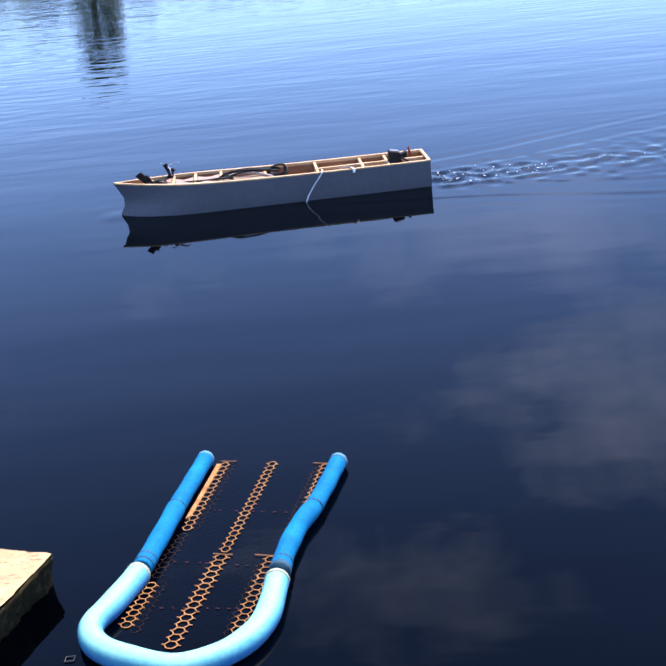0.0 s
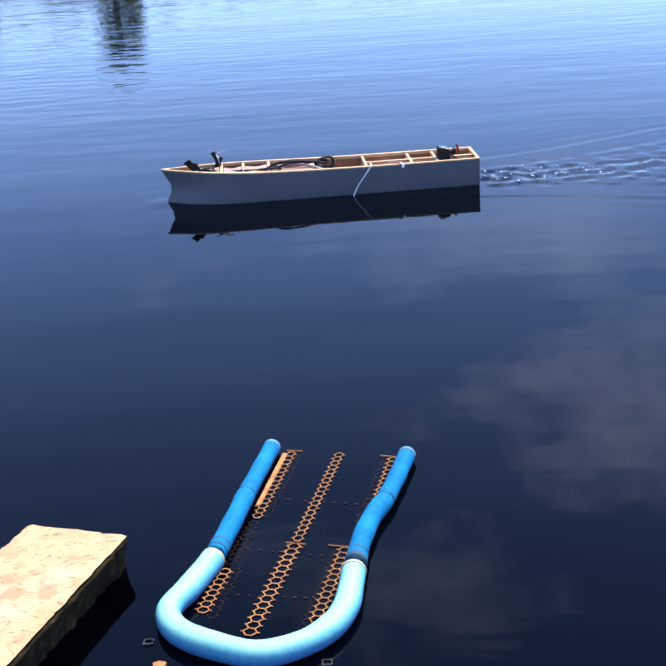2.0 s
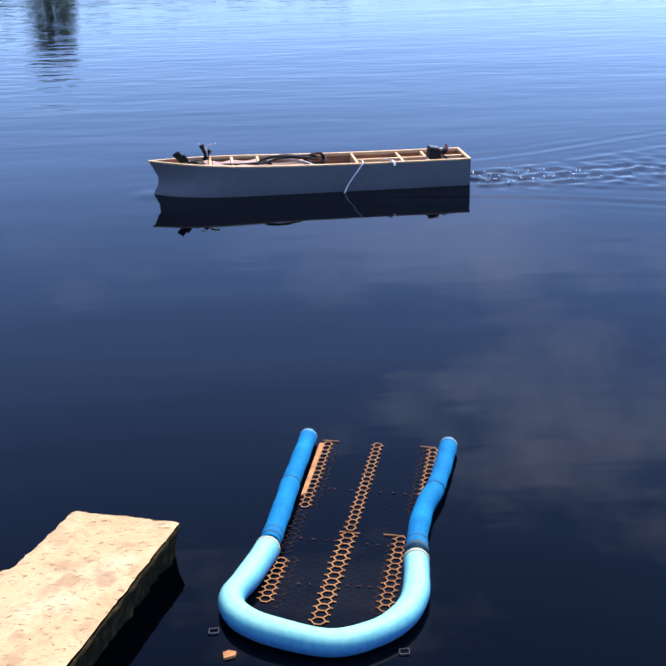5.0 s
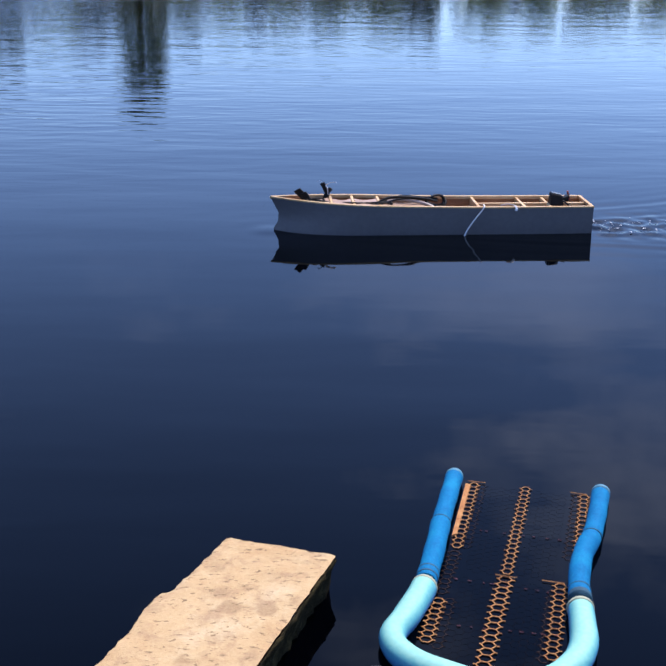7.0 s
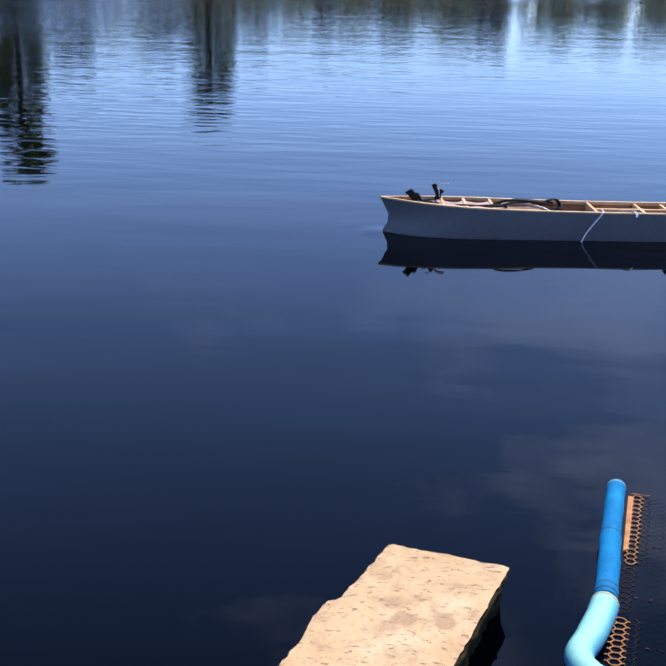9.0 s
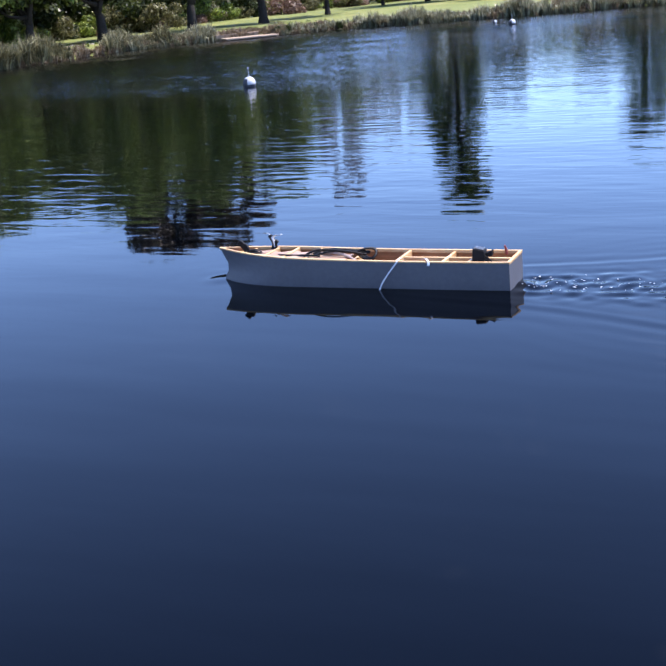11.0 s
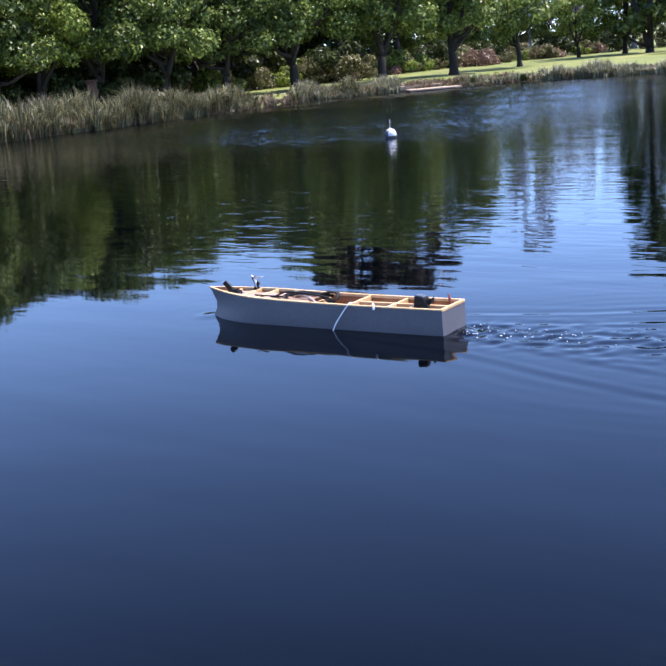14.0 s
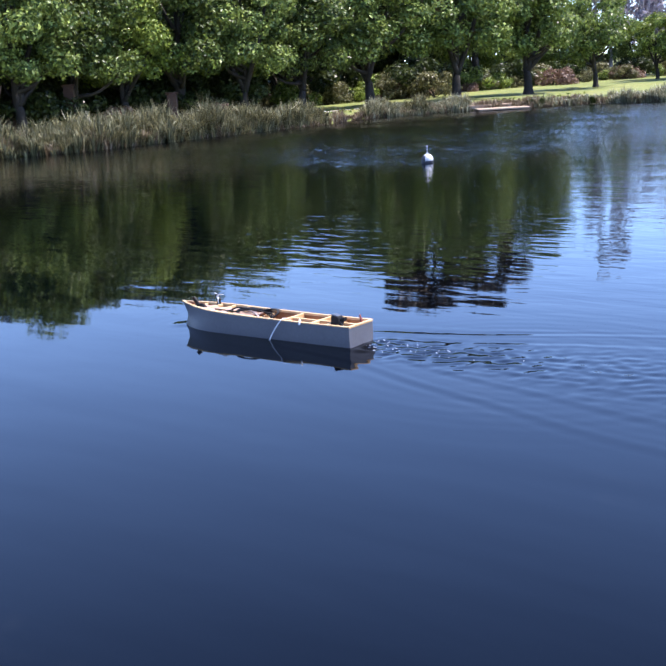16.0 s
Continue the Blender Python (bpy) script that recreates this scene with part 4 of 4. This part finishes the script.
# side faces, near-black with paler speckles
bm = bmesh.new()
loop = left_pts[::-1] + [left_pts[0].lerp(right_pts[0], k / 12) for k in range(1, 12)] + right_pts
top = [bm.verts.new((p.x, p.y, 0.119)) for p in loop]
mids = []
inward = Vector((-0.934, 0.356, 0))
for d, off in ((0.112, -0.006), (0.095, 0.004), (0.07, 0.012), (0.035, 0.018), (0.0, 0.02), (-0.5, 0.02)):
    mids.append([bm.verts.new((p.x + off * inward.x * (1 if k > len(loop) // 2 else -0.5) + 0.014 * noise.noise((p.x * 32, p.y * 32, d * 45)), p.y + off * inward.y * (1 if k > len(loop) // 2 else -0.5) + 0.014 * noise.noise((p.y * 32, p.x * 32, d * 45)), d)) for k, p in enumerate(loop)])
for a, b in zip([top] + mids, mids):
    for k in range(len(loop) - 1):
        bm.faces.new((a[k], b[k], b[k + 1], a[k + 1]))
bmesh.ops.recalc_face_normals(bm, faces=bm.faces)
part("side_face", bm, PIER_SIDE, pier, "near-black rough side", True)


# ---- buoys ----
def buoy(x, y, r, label):
    b = thing("buoy", pose(x, y, 0), label, "buoy", "mooring buoys on the lake")
    bm = bmesh.new()
    bmesh.ops.create_uvsphere(bm, u_segments=28, v_segments=16, radius=r, matrix=Matrix.Translation((0, 0, r * 0.55)) @ Matrix.Diagonal((1, 1, 1.05, 1)))
    ball = part("ball", bm, BUOY, b, smooth=True)
    # dark waterline band, with shade low on the ball put into its colour
    bm = bmesh.new()
    bmesh.ops.create_cone(bm, cap_ends=True, segments=28, radius1=r * 0.95, radius2=r * 1.01, depth=r * 0.42, matrix=Matrix.Translation((0, 0, r * 0.2)))
    part("band", bm, BUOY_DARK, ball, "dark waterline band painted for the ball's shade")
    bm = bmesh.new()
    bmesh.ops.create_cone(bm, cap_ends=True, segments=14, radius1=r * 0.16, radius2=r * 0.11, depth=r * 0.34, matrix=Matrix.Translation((0, 0, r * 1.7)))
    part("collar", bm, BUOY, ball)
    # dark panel down one side, painting the shaded side of the ball
    bm = bmesh.new()
    bmesh.ops.create_uvsphere(bm, u_segments=28, v_segments=16, radius=r * 1.012, matrix=Matrix.Translation((0, 0, r * 0.55)) @ Matrix.Diagonal((1, 1, 1.05, 1)))
    keep = [f for f in bm.faces if math.cos(math.atan2(f.calc_center_median().y, f.calc_center_median().x) - radians(236)) > 0.76 and f.calc_center_median().z < r * 1.3]
    bmesh.ops.delete(bm, geom=[f for f in bm.faces if f not in set(keep)], context="FACES")
    part("shade_panel", bm, BUOY_DARK, ball, "side painted dark for the ball's shade", True)
    bm = bmesh.new()
    tube(bm, [(0, 0, r * 1.8), (0, 0, r * 2.9)], r * 0.05, 6)
    bmesh.ops.create_uvsphere(bm, u_segments=8, v_segments=6, radius=r * 0.13, matrix=Matrix.Translation((0, 0, r * 2.9)))
    part("mast", bm, BUOY, b)
    return b


buoy(-11.30, 26.75, 0.165, "white ball buoy with a short mast afloat")
buoy(-13.6, 57.0, 0.17, "distant white ball buoy afloat near the shore")
buoy(-15.8, 61.0, 0.10, "small white float near the far shore")

# ---- small jetty ----
jetty = thing("jetty", pose(-34.0, 66.1, 0, 0, 0, 40), "low weathered wooden jetty at the water's edge", "jetty")
for k in range(6):
    bm = bmesh.new()
    box(bm, (-1.7, -1.2 + 0.4 * k, 0.1), (1.7, -0.83 + 0.4 * k, 0.15), 0.01)
    part("board", bm, PLANK, jetty)
for x in (-1.5, 1.5):
    for y in (-1.1, 1.0):
        bm = bmesh.new()
        box(bm, (x - 0.08, y - 0.08, -0.6), (x + 0.08, y + 0.08, 0.098), 0.01)
        part("post", bm, PLANK, jetty)
bm = bmesh.new()
box(bm, (-1.7, -1.28, 0.04), (1.7, -1.22, 0.13), 0.01)
part("edge_beam", bm, PLANK, jetty)
for k in range(2):
    bm = bmesh.new()
    box(bm, (-2.1, 1.25 + 0.42 * k, 0.3), (0.9, 1.64 + 0.42 * k, 0.36), 0.01)
    part("step_board", bm, PLANK, jetty)
bm = bmesh.new()
box(bm, (-2.0, 1.27, -0.3), (0.8, 1.33, 0.298), 0.01)
part("riser", bm, PLANK, jetty)


# ---- trees and shrubs ----
def leaf_cloud(blobs, count, size, seed, flat=0.3):
    """Many small leaves on and in a set of rounded masses (x, y, z, radius)."""
    rng = np.random.RandomState(seed)
    w = np.array([b[3] ** 2 for b in blobs])
    which = rng.choice(len(blobs), count, p=w / w.sum())
    d = rng.normal(size=(count, 3))
    d /= np.linalg.norm(d, axis=1)[:, None]
    bl = np.array([b[:3] for b in blobs])[which]
    rr = np.array([b[3] for b in blobs])[which]
    rad = rr * np.clip(rng.normal(0.9, 0.15, count), 0.3, 1.5)
    c = bl + d * rad[:, None] * np.array([1, 1, 0.7])
    nrm = d + rng.normal(scale=0.6, size=(count, 3)) + np.array([0, 0, flat])
    nrm /= np.linalg.norm(nrm, axis=1)[:, None]
    t = np.cross(nrm, rng.normal(size=(count, 3)))
    t /= np.linalg.norm(t, axis=1)[:, None]
    b = np.cross(nrm, t)
    s = size * rng.uniform(0.6, 1.4, count)[:, None]
    v = np.stack([c - t * s, c + b * s * 0.55 + nrm * s * 0.15, c + t * s, c - b * s * 0.55 + nrm * s * 0.15], 1).reshape(-1, 3)
    f = np.arange(count * 4).reshape(-1, 4)
    return v.tolist(), f.tolist()


def crown_blobs(base, top, radius, n, seed, shape=1.0):
    rng = random.Random(seed)
    out = []
    for k in range(n):
        h = (k + rng.random()) / n
        prof = math.sqrt(max(0.05, 1 - ((h - 0.36) / 0.68) ** 2)) if shape >= 1 else (1 - 0.45 * h ** 2)
        a = rng.random() * 6.28
        r = radius * prof * math.sqrt(rng.uniform(0.2, 1.0)) * 0.82
        out.append((r * math.cos(a), r * math.sin(a), base + (top - base) * (0.07 + 0.84 * h), radius * rng.uniform(0.14, 0.32)))
    return out


def tree(name, height, clear, radius, leaf, bark, seed, count, size, label, blobs=22, trunk_r=0.24, shape=1.0):
    rng = random.Random(seed)
    t = thing(name, pose(0, 0, 0), label, "tree")
    bm = bmesh.new()
    lean = rng.uniform(-0.25, 0.25)
    fork = clear * 0.72
    tube(bm, smooth_line([(0, 0, -0.3), (lean * 0.3, 0, clear * 0.5), (lean, 0.1, fork), (lean * 1.4, 0, height * 0.55), (lean, 0, height * 0.85)], 4), lambda q: trunk_r * (1.25 - 1.15 * q) if q > 0.08 else trunk_r * 1.5, 9)
    bl = crown_blobs(clear, height, radius, blobs, seed, shape)
    for k in (2, 7):
        # the two main limbs of the fork
        e = Vector(bl[k * len(bl) // 9][:3])
        tube(bm, smooth_line([(lean * 0.8, 0, fork * 0.85), (e.x * 0.4 + lean, e.y * 0.4, fork + 0.35 * (e.z - fork)), e], 4), lambda q: trunk_r * 0.78 * (1 - 0.7 * q), 7)
    for k in range(9):
        e = Vector(bl[k * len(bl) // 9][:3])
        z0 = min(fork + 0.1 * k * (height - fork) * 0.5, e.z - 0.3)
        s = Vector((lean, 0.05, max(z0, clear * 0.8)))
        mid = s.lerp(e, 0.5) + Vector((0, 0, -0.12 * (e - s).length))
        tube(bm, smooth_line([s, mid, e], 4), lambda q: trunk_r * 0.55 * (1 - 0.8 * q), 6)
    part("trunk", bm, bark, t, smooth=True)
    v, f = leaf_cloud(bl, count, size, seed)
    mesh_part("crown", v, f, leaf, t)
    return t


def plant(proto, x, y, turn=0.0, scale=1.0, tall=1.0, label=""):
    m = pose(x, y, ground_z(x, y) - 0.02, 0, 0, turn)
    if proto.get("used"):
        o = copy_thing(proto, m)
    else:
        o = proto
        o.matrix_basis = m
    o.scale = (scale, scale, scale * tall)
    proto["used"] = 1
    if label:
        tagged(o, label)
    return o


def shrub(radius, high, leaf, seed, count, size, label):
    s = thing("shrub", pose(0, 0, 0), label, "shrub")
    rng = random.Random(seed)
    bl = [(rng.uniform(-1, 1) * radius * 0.7, rng.uniform(-1, 1) * radius * 0.7, high * rng.uniform(0.15, 0.72), radius * rng.uniform(0.3, 0.5)) for _ in range(9)]
    v, f = leaf_cloud(bl, count, size, seed)
    mesh_part("foliage", v, f, leaf, s)
    bm = bmesh.new()
    for k in range(5):
        e = Vector(bl[k][:3])
        tube(bm, smooth_line([(0, 0, -0.1), e * 0.5, e], 3), lambda q: 0.05 * (1 - 0.7 * q), 5)
    part("stems", bm, BARK, s)
    return s


GREEN = "broad green tree with a dark trunk on the shore lawn"
oak = [tree("tree", 11.6, 3.0, 4.6, LEAF, BARK, 21 + k, 19000, 0.15, GREEN, 66, 0.31) for k in range(3)]
oak_d = tree("tree", 11.6, 2.8, 4.7, LEAF_MID, BARK, 27, 19000, 0.15, "broad green tree above the reeds, leaves darkened as in shade", 66, 0.31)
oak_y = tree("tree", 11.6, 3.0, 4.5, LEAF_YOUNG, BARK, 31, 19000, 0.15, "light green broad tree on the shore lawn", 62, 0.3)
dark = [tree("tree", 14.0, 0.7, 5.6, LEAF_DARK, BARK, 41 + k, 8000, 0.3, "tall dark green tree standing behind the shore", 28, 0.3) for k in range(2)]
small = [tree("tree", 7.4, 2.0, 3.5, LEAF, BARK, 51 + k, 8000, 0.14, "small round green tree on the lawn", 26, 0.2) for k in range(2)]
small_y = tree("tree", 7.0, 2.2, 3.5, LEAF_YOUNG, BARK, 55, 8000, 0.14, "small fresh green tree on the lawn", 26, 0.18)
pine = tree("tree", 21.5, 0.9, 3.7, LEAF_MID, BARK, 61, 10000, 0.33, "very tall narrow dark tree on the far shore", 62, 0.4, 0.8)
gum = tree("tree", 18.5, 5.0, 6.2, LEAF_BROWN, BARK, 71, 15000, 0.29, "tall brownish gum tree behind the row", 30, 0.35)
bare = tree("tree", 12.0, 3.5, 3.6, LEAF_LILAC, BARK_PALE, 81, 2600, 0.2, "pale half-bare lilac-grey tree with whitish branches", 20, 0.22)
bush = [shrub(2.4, 3.2, LEAF_DARK, 91 + k, 2200, 0.16, "dense shrub under the trees, its dark leaves standing for shade") for k in range(2)]
bush_o = shrub(2.1, 2.6, LEAF_OLIVE, 93, 2000, 0.14, "olive-grey scrub behind the lawn")
bush_y = shrub(2.0, 2.4, LEAF_YOUNG, 95, 1800, 0.14, "yellow-green shrub behind the lawn")
bush_r = shrub(1.9, 1.7, LEAF_DRY, 97, 1500, 0.13, "dry reddish-brown bush behind the lawn")

# front row along the lawn
plant(oak[0], -48.6, 70.1, 20, 1.1)
plant(oak[1], -45.5, 77.3, 80, 1.1)
plant(oak[2], -43.7, 85.4, 140, 1.08)
plant(small[0], -42.1, 94.3, 0, 1.1)
plant(small_y, -42.8, 108.3, 60, 0.9)
plant(small[1], -50.2, 118.7, 10, 0.8)
plant(small[0], -56.0, 122.0, 70, 0.85)
# dense group over the reeds
for k, (x, y) in enumerate(((-50.0, 63.8), (-50.4, 58.0), (-51.8, 53.4), (-51.6, 48.4), (-50.5, 43.6), (-49.6, 39.0), (-50.5, 34.0), (-54, 27.5), (-58, 20))):
    plant((oak_d, oak[k % 3], oak_d, oak_y)[k % 4], x, y, 37 * k, (0.92 if y > 50 else 0.84) + 0.1 * ((k * 7) % 3) / 2)
rng = random.Random(8)
for k in range(13):
    t = k / 12
    x, y = -60 - 4 * math.sin(t * 5) - 14 * max(0, t - 0.7) / 0.3, 18 + 78 * t
    plant(dark[k % 2], x + rng.uniform(-2, 2), y, 50 * k, rng.uniform(0.8, 0.98))
for k in range(12):
    a = angle_to(-60, 22) + (angle_to(-52, 66) - angle_to(-60, 22)) * k / 11
    p = shore_at(a, 21 + rng.uniform(-1, 1))
    plant(dark[k % 2], p.x, p.y, 77 * k, rng.uniform(0.66, 0.8))
for k in range(9):
    t = k / 8
    plant(dark[(k + 1) % 2], -70 + rng.uniform(-3, 3), 20 + 80 * t, 31 * k, rng.uniform(0.85, 1.05))
plant(dark[1], -64.0, 96.0, 130, 0.8)
plant(bush[1], -59.3, 89.3, 20, 1.35)
plant(bush[0], -56.5, 85.5, 70, 1.2)
plant(gum, -60.5, 92.5, 30, 1.05, 1.06)
plant(gum, -57.3, 97.8, 110, 1.05, 1.06)
plant(bare, -51.5, 123.0, 0, 1.05)
plant(bare, -50.6, 129.0, 80, 1.15)
plant(bare, -57.5, 131.0, 150, 1.2)
plant(bare, -47.0, 133.0, 220, 1.25)
# far shore: the tall pine, its neighbours and lower trees with gaps
plant(pine, -35.8, 109.0, 15, 1.0, 0.95)
# second pine, added only for the dark reflection it gives the water
plant(pine, -17.5, 110.5, 200, 0.9, 0.66)
for k, (x, y, s) in enumerate(((-29, 104, 0.55), (-22, 109, 0.5), (-9, 106, 0.42), (0.5, 112, 0.5), (9, 108, 0.44), (20, 110, 0.46), (30, 107, 0.42), (41, 104, 0.5), (53, 100, 0.44))):
    plant(dark[k % 2] if k < 2 else (oak[k % 3], dark[k % 2], oak_y)[k % 3], x, y, 41 * k, s)
plant(oak[1], 25.0, 111.0, 200, 0.46)
plant(oak_y, -39.5, 112.0, 120, 0.74)
for k, x in enumerate((-24, -13, -4, 5, 14, 25, 36, 47)):
    plant((small[0], small_y, small[1])[k % 3], x, 105 + rng.uniform(-3, 3), 67 * k, rng.uniform(0.5, 0.75))
# understory: dark shrubs added to fill in the shade under the crowns
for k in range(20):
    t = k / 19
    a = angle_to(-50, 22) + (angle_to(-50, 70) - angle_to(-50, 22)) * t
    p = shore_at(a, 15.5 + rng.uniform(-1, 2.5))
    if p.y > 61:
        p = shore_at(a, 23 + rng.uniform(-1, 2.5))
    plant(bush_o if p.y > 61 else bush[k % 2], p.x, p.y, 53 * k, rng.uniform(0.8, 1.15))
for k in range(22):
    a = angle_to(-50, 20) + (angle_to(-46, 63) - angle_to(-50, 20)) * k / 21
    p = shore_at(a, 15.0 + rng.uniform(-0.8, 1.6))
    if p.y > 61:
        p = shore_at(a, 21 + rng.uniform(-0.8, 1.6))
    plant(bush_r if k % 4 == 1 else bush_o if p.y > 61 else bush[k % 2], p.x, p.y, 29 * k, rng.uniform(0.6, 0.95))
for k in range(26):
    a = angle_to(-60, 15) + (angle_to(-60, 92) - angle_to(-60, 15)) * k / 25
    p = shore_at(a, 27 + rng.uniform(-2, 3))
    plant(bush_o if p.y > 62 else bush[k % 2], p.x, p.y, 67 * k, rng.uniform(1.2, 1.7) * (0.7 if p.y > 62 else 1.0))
for x, y, s in ((-66, 128, 1.1), (-40, 128, 1.0), (-76, 134, 1.2), (-56, 134, 1.1)):
    plant(bush[int(s * 10) % 2], x, y, x * 13, s)
# scrub behind the lawn, then a belt of lower trees that closes the park
for k in range(22):
    a = angle_to(-50, 70) + (angle_to(-40, 108) - angle_to(-50, 70)) * k / 21
    p = shore_at(a, 23.0 + 33 * (k / 21) ** 1.15 + rng.uniform(-1.5, 1.5))
    plant((bush_o, bush_y, bush_o, bush_r, bush_y, bush[1])[(k * 5) % 6], p.x, p.y, 43 * k, rng.uniform(0.45, 0.85))
for k in range(15):
    a = angle_to(-56, 92) + (angle_to(-20, 112) - angle_to(-56, 92)) * k / 14
    p = shore_at(a, 42 + 26 * min(1, k / 9) + rng.uniform(-2, 3))
    gap = 22.5 < math.degrees(math.atan2(7 - p.x, p.y)) < 28
    plant(bush_o if gap else (oak_y, oak[k % 3])[k % 2], p.x, p.y, 59 * k, 1.2 if gap else rng.uniform(0.6, 0.72))
    p = shore_at(a, 38 + 24 * min(1, k / 9) + rng.uniform(-2, 2))
    plant((bush[0], bush_o)[k % 2], p.x, p.y, 23 * k, rng.uniform(0.7, 1.0))
for k in range(16):
    a = angle_to(-20, 112) + (angle_to(75, 80) - angle_to(-20, 112)) * k / 15
    p = shore_at(a, 42 + rng.uniform(-3, 3))
    plant(dark[k % 2], p.x, p.y, 59 * k, rng.uniform(0.34, 0.46))
plant(bare, -54.5, 121.0, 60, 1.0, 1.7)
for x, y in ((-54.5, 67.5), (-60, 84), (-56, 96)):
    plant(bush_y, x, y, x * 30, rng.uniform(0.8, 1.1))
for x, y in ((-58, 85.5), (-57, 88), (-52, 104), (-49, 114)):
    plant(bush_r, x, y, x * 20, rng.uniform(0.9, 1.2))
for k in range(14):
    x = -32 + 6 * k
    plant(bush[k % 2], x + rng.uniform(-2, 2), 116 + rng.uniform(-3, 3) - 0.003 * x * x, 17 * k, rng.uniform(1.5, 2.1))


# ---- reeds and bank tufts ----
def blades(name, spans, mat, label, category, seed, spread=0.55, wide=0.02):
    """Arching blades in tufts along the water's edge. spans: (from xy, to xy, tufts, nearest, furthest, low, high)."""
    rng = np.random.RandomState(seed)
    v, f = [], []
    for (p, q, count, near, far, low, high) in spans:
        a, b = angle_to(*p) % (2 * math.pi), angle_to(*q) % (2 * math.pi)
        for _ in range(count):
            ang = a + (b - a) * rng.rand()
            o = near + (far - near) * rng.rand()
            tuft = shore_at(ang, o)
            clump = max(0.4, 0.85 + 1.0 * noise.noise((tuft.x * 0.55, tuft.y * 0.55, seed)))
            high_t = (low + (high - low) * rng.rand() ** 1.3) * clump
            z = max(land_height(o, ang), -0.05) - 0.03
            for _ in range(22):
                h = high_t * rng.uniform(0.55, 1.0)
                yaw, lean = rng.rand() * 6.28, (0.12 + rng.rand() ** 1.4) * spread * h
                w = wide * rng.uniform(0.6, 1.5)
                dx, dy = math.cos(yaw), math.sin(yaw)
                bx, by = tuft.x + dx * 0.12 * rng.rand(), tuft.y + dy * 0.12 * rng.rand()
                sx, sy = -dy * w, dx * w
                n = len(v)
                droop = 0.35 * lean / h
                v += [(bx - sx, by - sy, z), (bx + sx, by + sy, z),
                      (bx + dx * lean * 0.35 + sx * 0.8, by + dy * lean * 0.35 + sy * 0.8, z + h * 0.6), (bx + dx * lean * 0.35 - sx * 0.8, by + dy * lean * 0.35 - sy * 0.8, z + h * 0.6),
                      (bx + dx * lean, by + dy * lean, z + h * (1 - droop))]
                f += [(n, n + 1, n + 2, n + 3), (n + 3, n + 2, n + 4)]
    return tagged(mesh_part(name, v, f, mat), label, category, kind="stuff")


blades("reeds", [((-37.0, 27.5), (-35.6, 32), 420, -0.6, 3.2, 0.5, 1.5), ((-35.6, 32), (-37.3, 47), 1500, -0.6, 3.2, 0.65, 1.85), ((-37.3, 47), (-38, 53), 480, -0.4, 2.4, 0.65, 1.6), ((-39.6, 58.5), (-38.6, 64.0), 190, -0.3, 1.6, 0.5, 1.3)], REED, "grey-green reeds along the lake edge", "reeds", 2, 0.85, 0.027)
blades("pale_reeds", [((-40.2, 59.5), (-36.4, 66.2), 520, -0.4, 1.7, 0.5, 1.05), ((-33.0, 68), (-27.5, 69.3), 70, -0.3, 1.0, 0.4, 0.8), ((-27.5, 69.3), (-20, 70.5), 560, -0.4, 1.6, 0.4, 1.0), ((-20, 70.5), (20, 80), 1500, -0.4, 2.4, 0.6, 1.4)], REED_PALE, "pale beige reeds along the park shore", "reeds", 12, 0.8, 0.027)
blades("bank_tufts", [((-35.6, 32), (-40, 60), 420, -0.6, 0.8, 0.3, 1.0), ((-40, 60), (-30, 70.5), 650, -0.3, 2.2, 0.25, 0.75), ((-30, 70.5), (-8, 73), 500, -0.3, 1.2, 0.2, 0.7), ((-37, 26), (-35.6, 32), 120, -0.4, 2.5, 0.3, 1.2)],
       STRAW, "straw-coloured dry tufts on the bank", "grass", 5, 0.9, 0.022)
blades("sedge", [((-33.2 + d, 68 + 0.2 * d), (-33.0 + d, 68.04 + 0.2 * d), 12, -0.1, 0.5, 0.55, 0.95) for d in (0.2, 1.1, 3.0, 4.6)], LEAF_DARK, "dark sedge clumps by the jetty", "sedge", 9, 0.7, 0.025)
blades("lawn_grass", [((-40, 22), (-37, 47), 300, 3.0, 9, 0.08, 0.25), ((-37, 47), (-30, 72), 400, 1.5, 12, 0.08, 0.22)], LEAF_YOUNG, "rough green grass of the lawn", "grass", 6)


# ---- brick pillars by the path ----
def pillar(x, y, high):
    p = thing("brick_pillar", pose(x, y, ground_z(x, y), 0, 0, 40), "red-brown brick pillar standing under the trees", "pillar", "pillars under the trees")
    bm = bmesh.new()
    box(bm, (-0.3, -0.3, -0.2), (0.3, 0.3, high), 0.02)
    part("shaft", bm, BRICK, p)
    bm = bmesh.new()
    box(bm, (-0.38, -0.38, high + 0.002), (0.38, 0.38, high + 0.14), 0.02)
    part("cap", bm, BRICK, p)


for x, y, h in ((-50.2, 51.2, 1.8), (-45.2, 51.0, 1.0), (-50.8, 39.6, 1.9), (-50.2, 43.0, 2.6)):
    pillar(x, y, h)
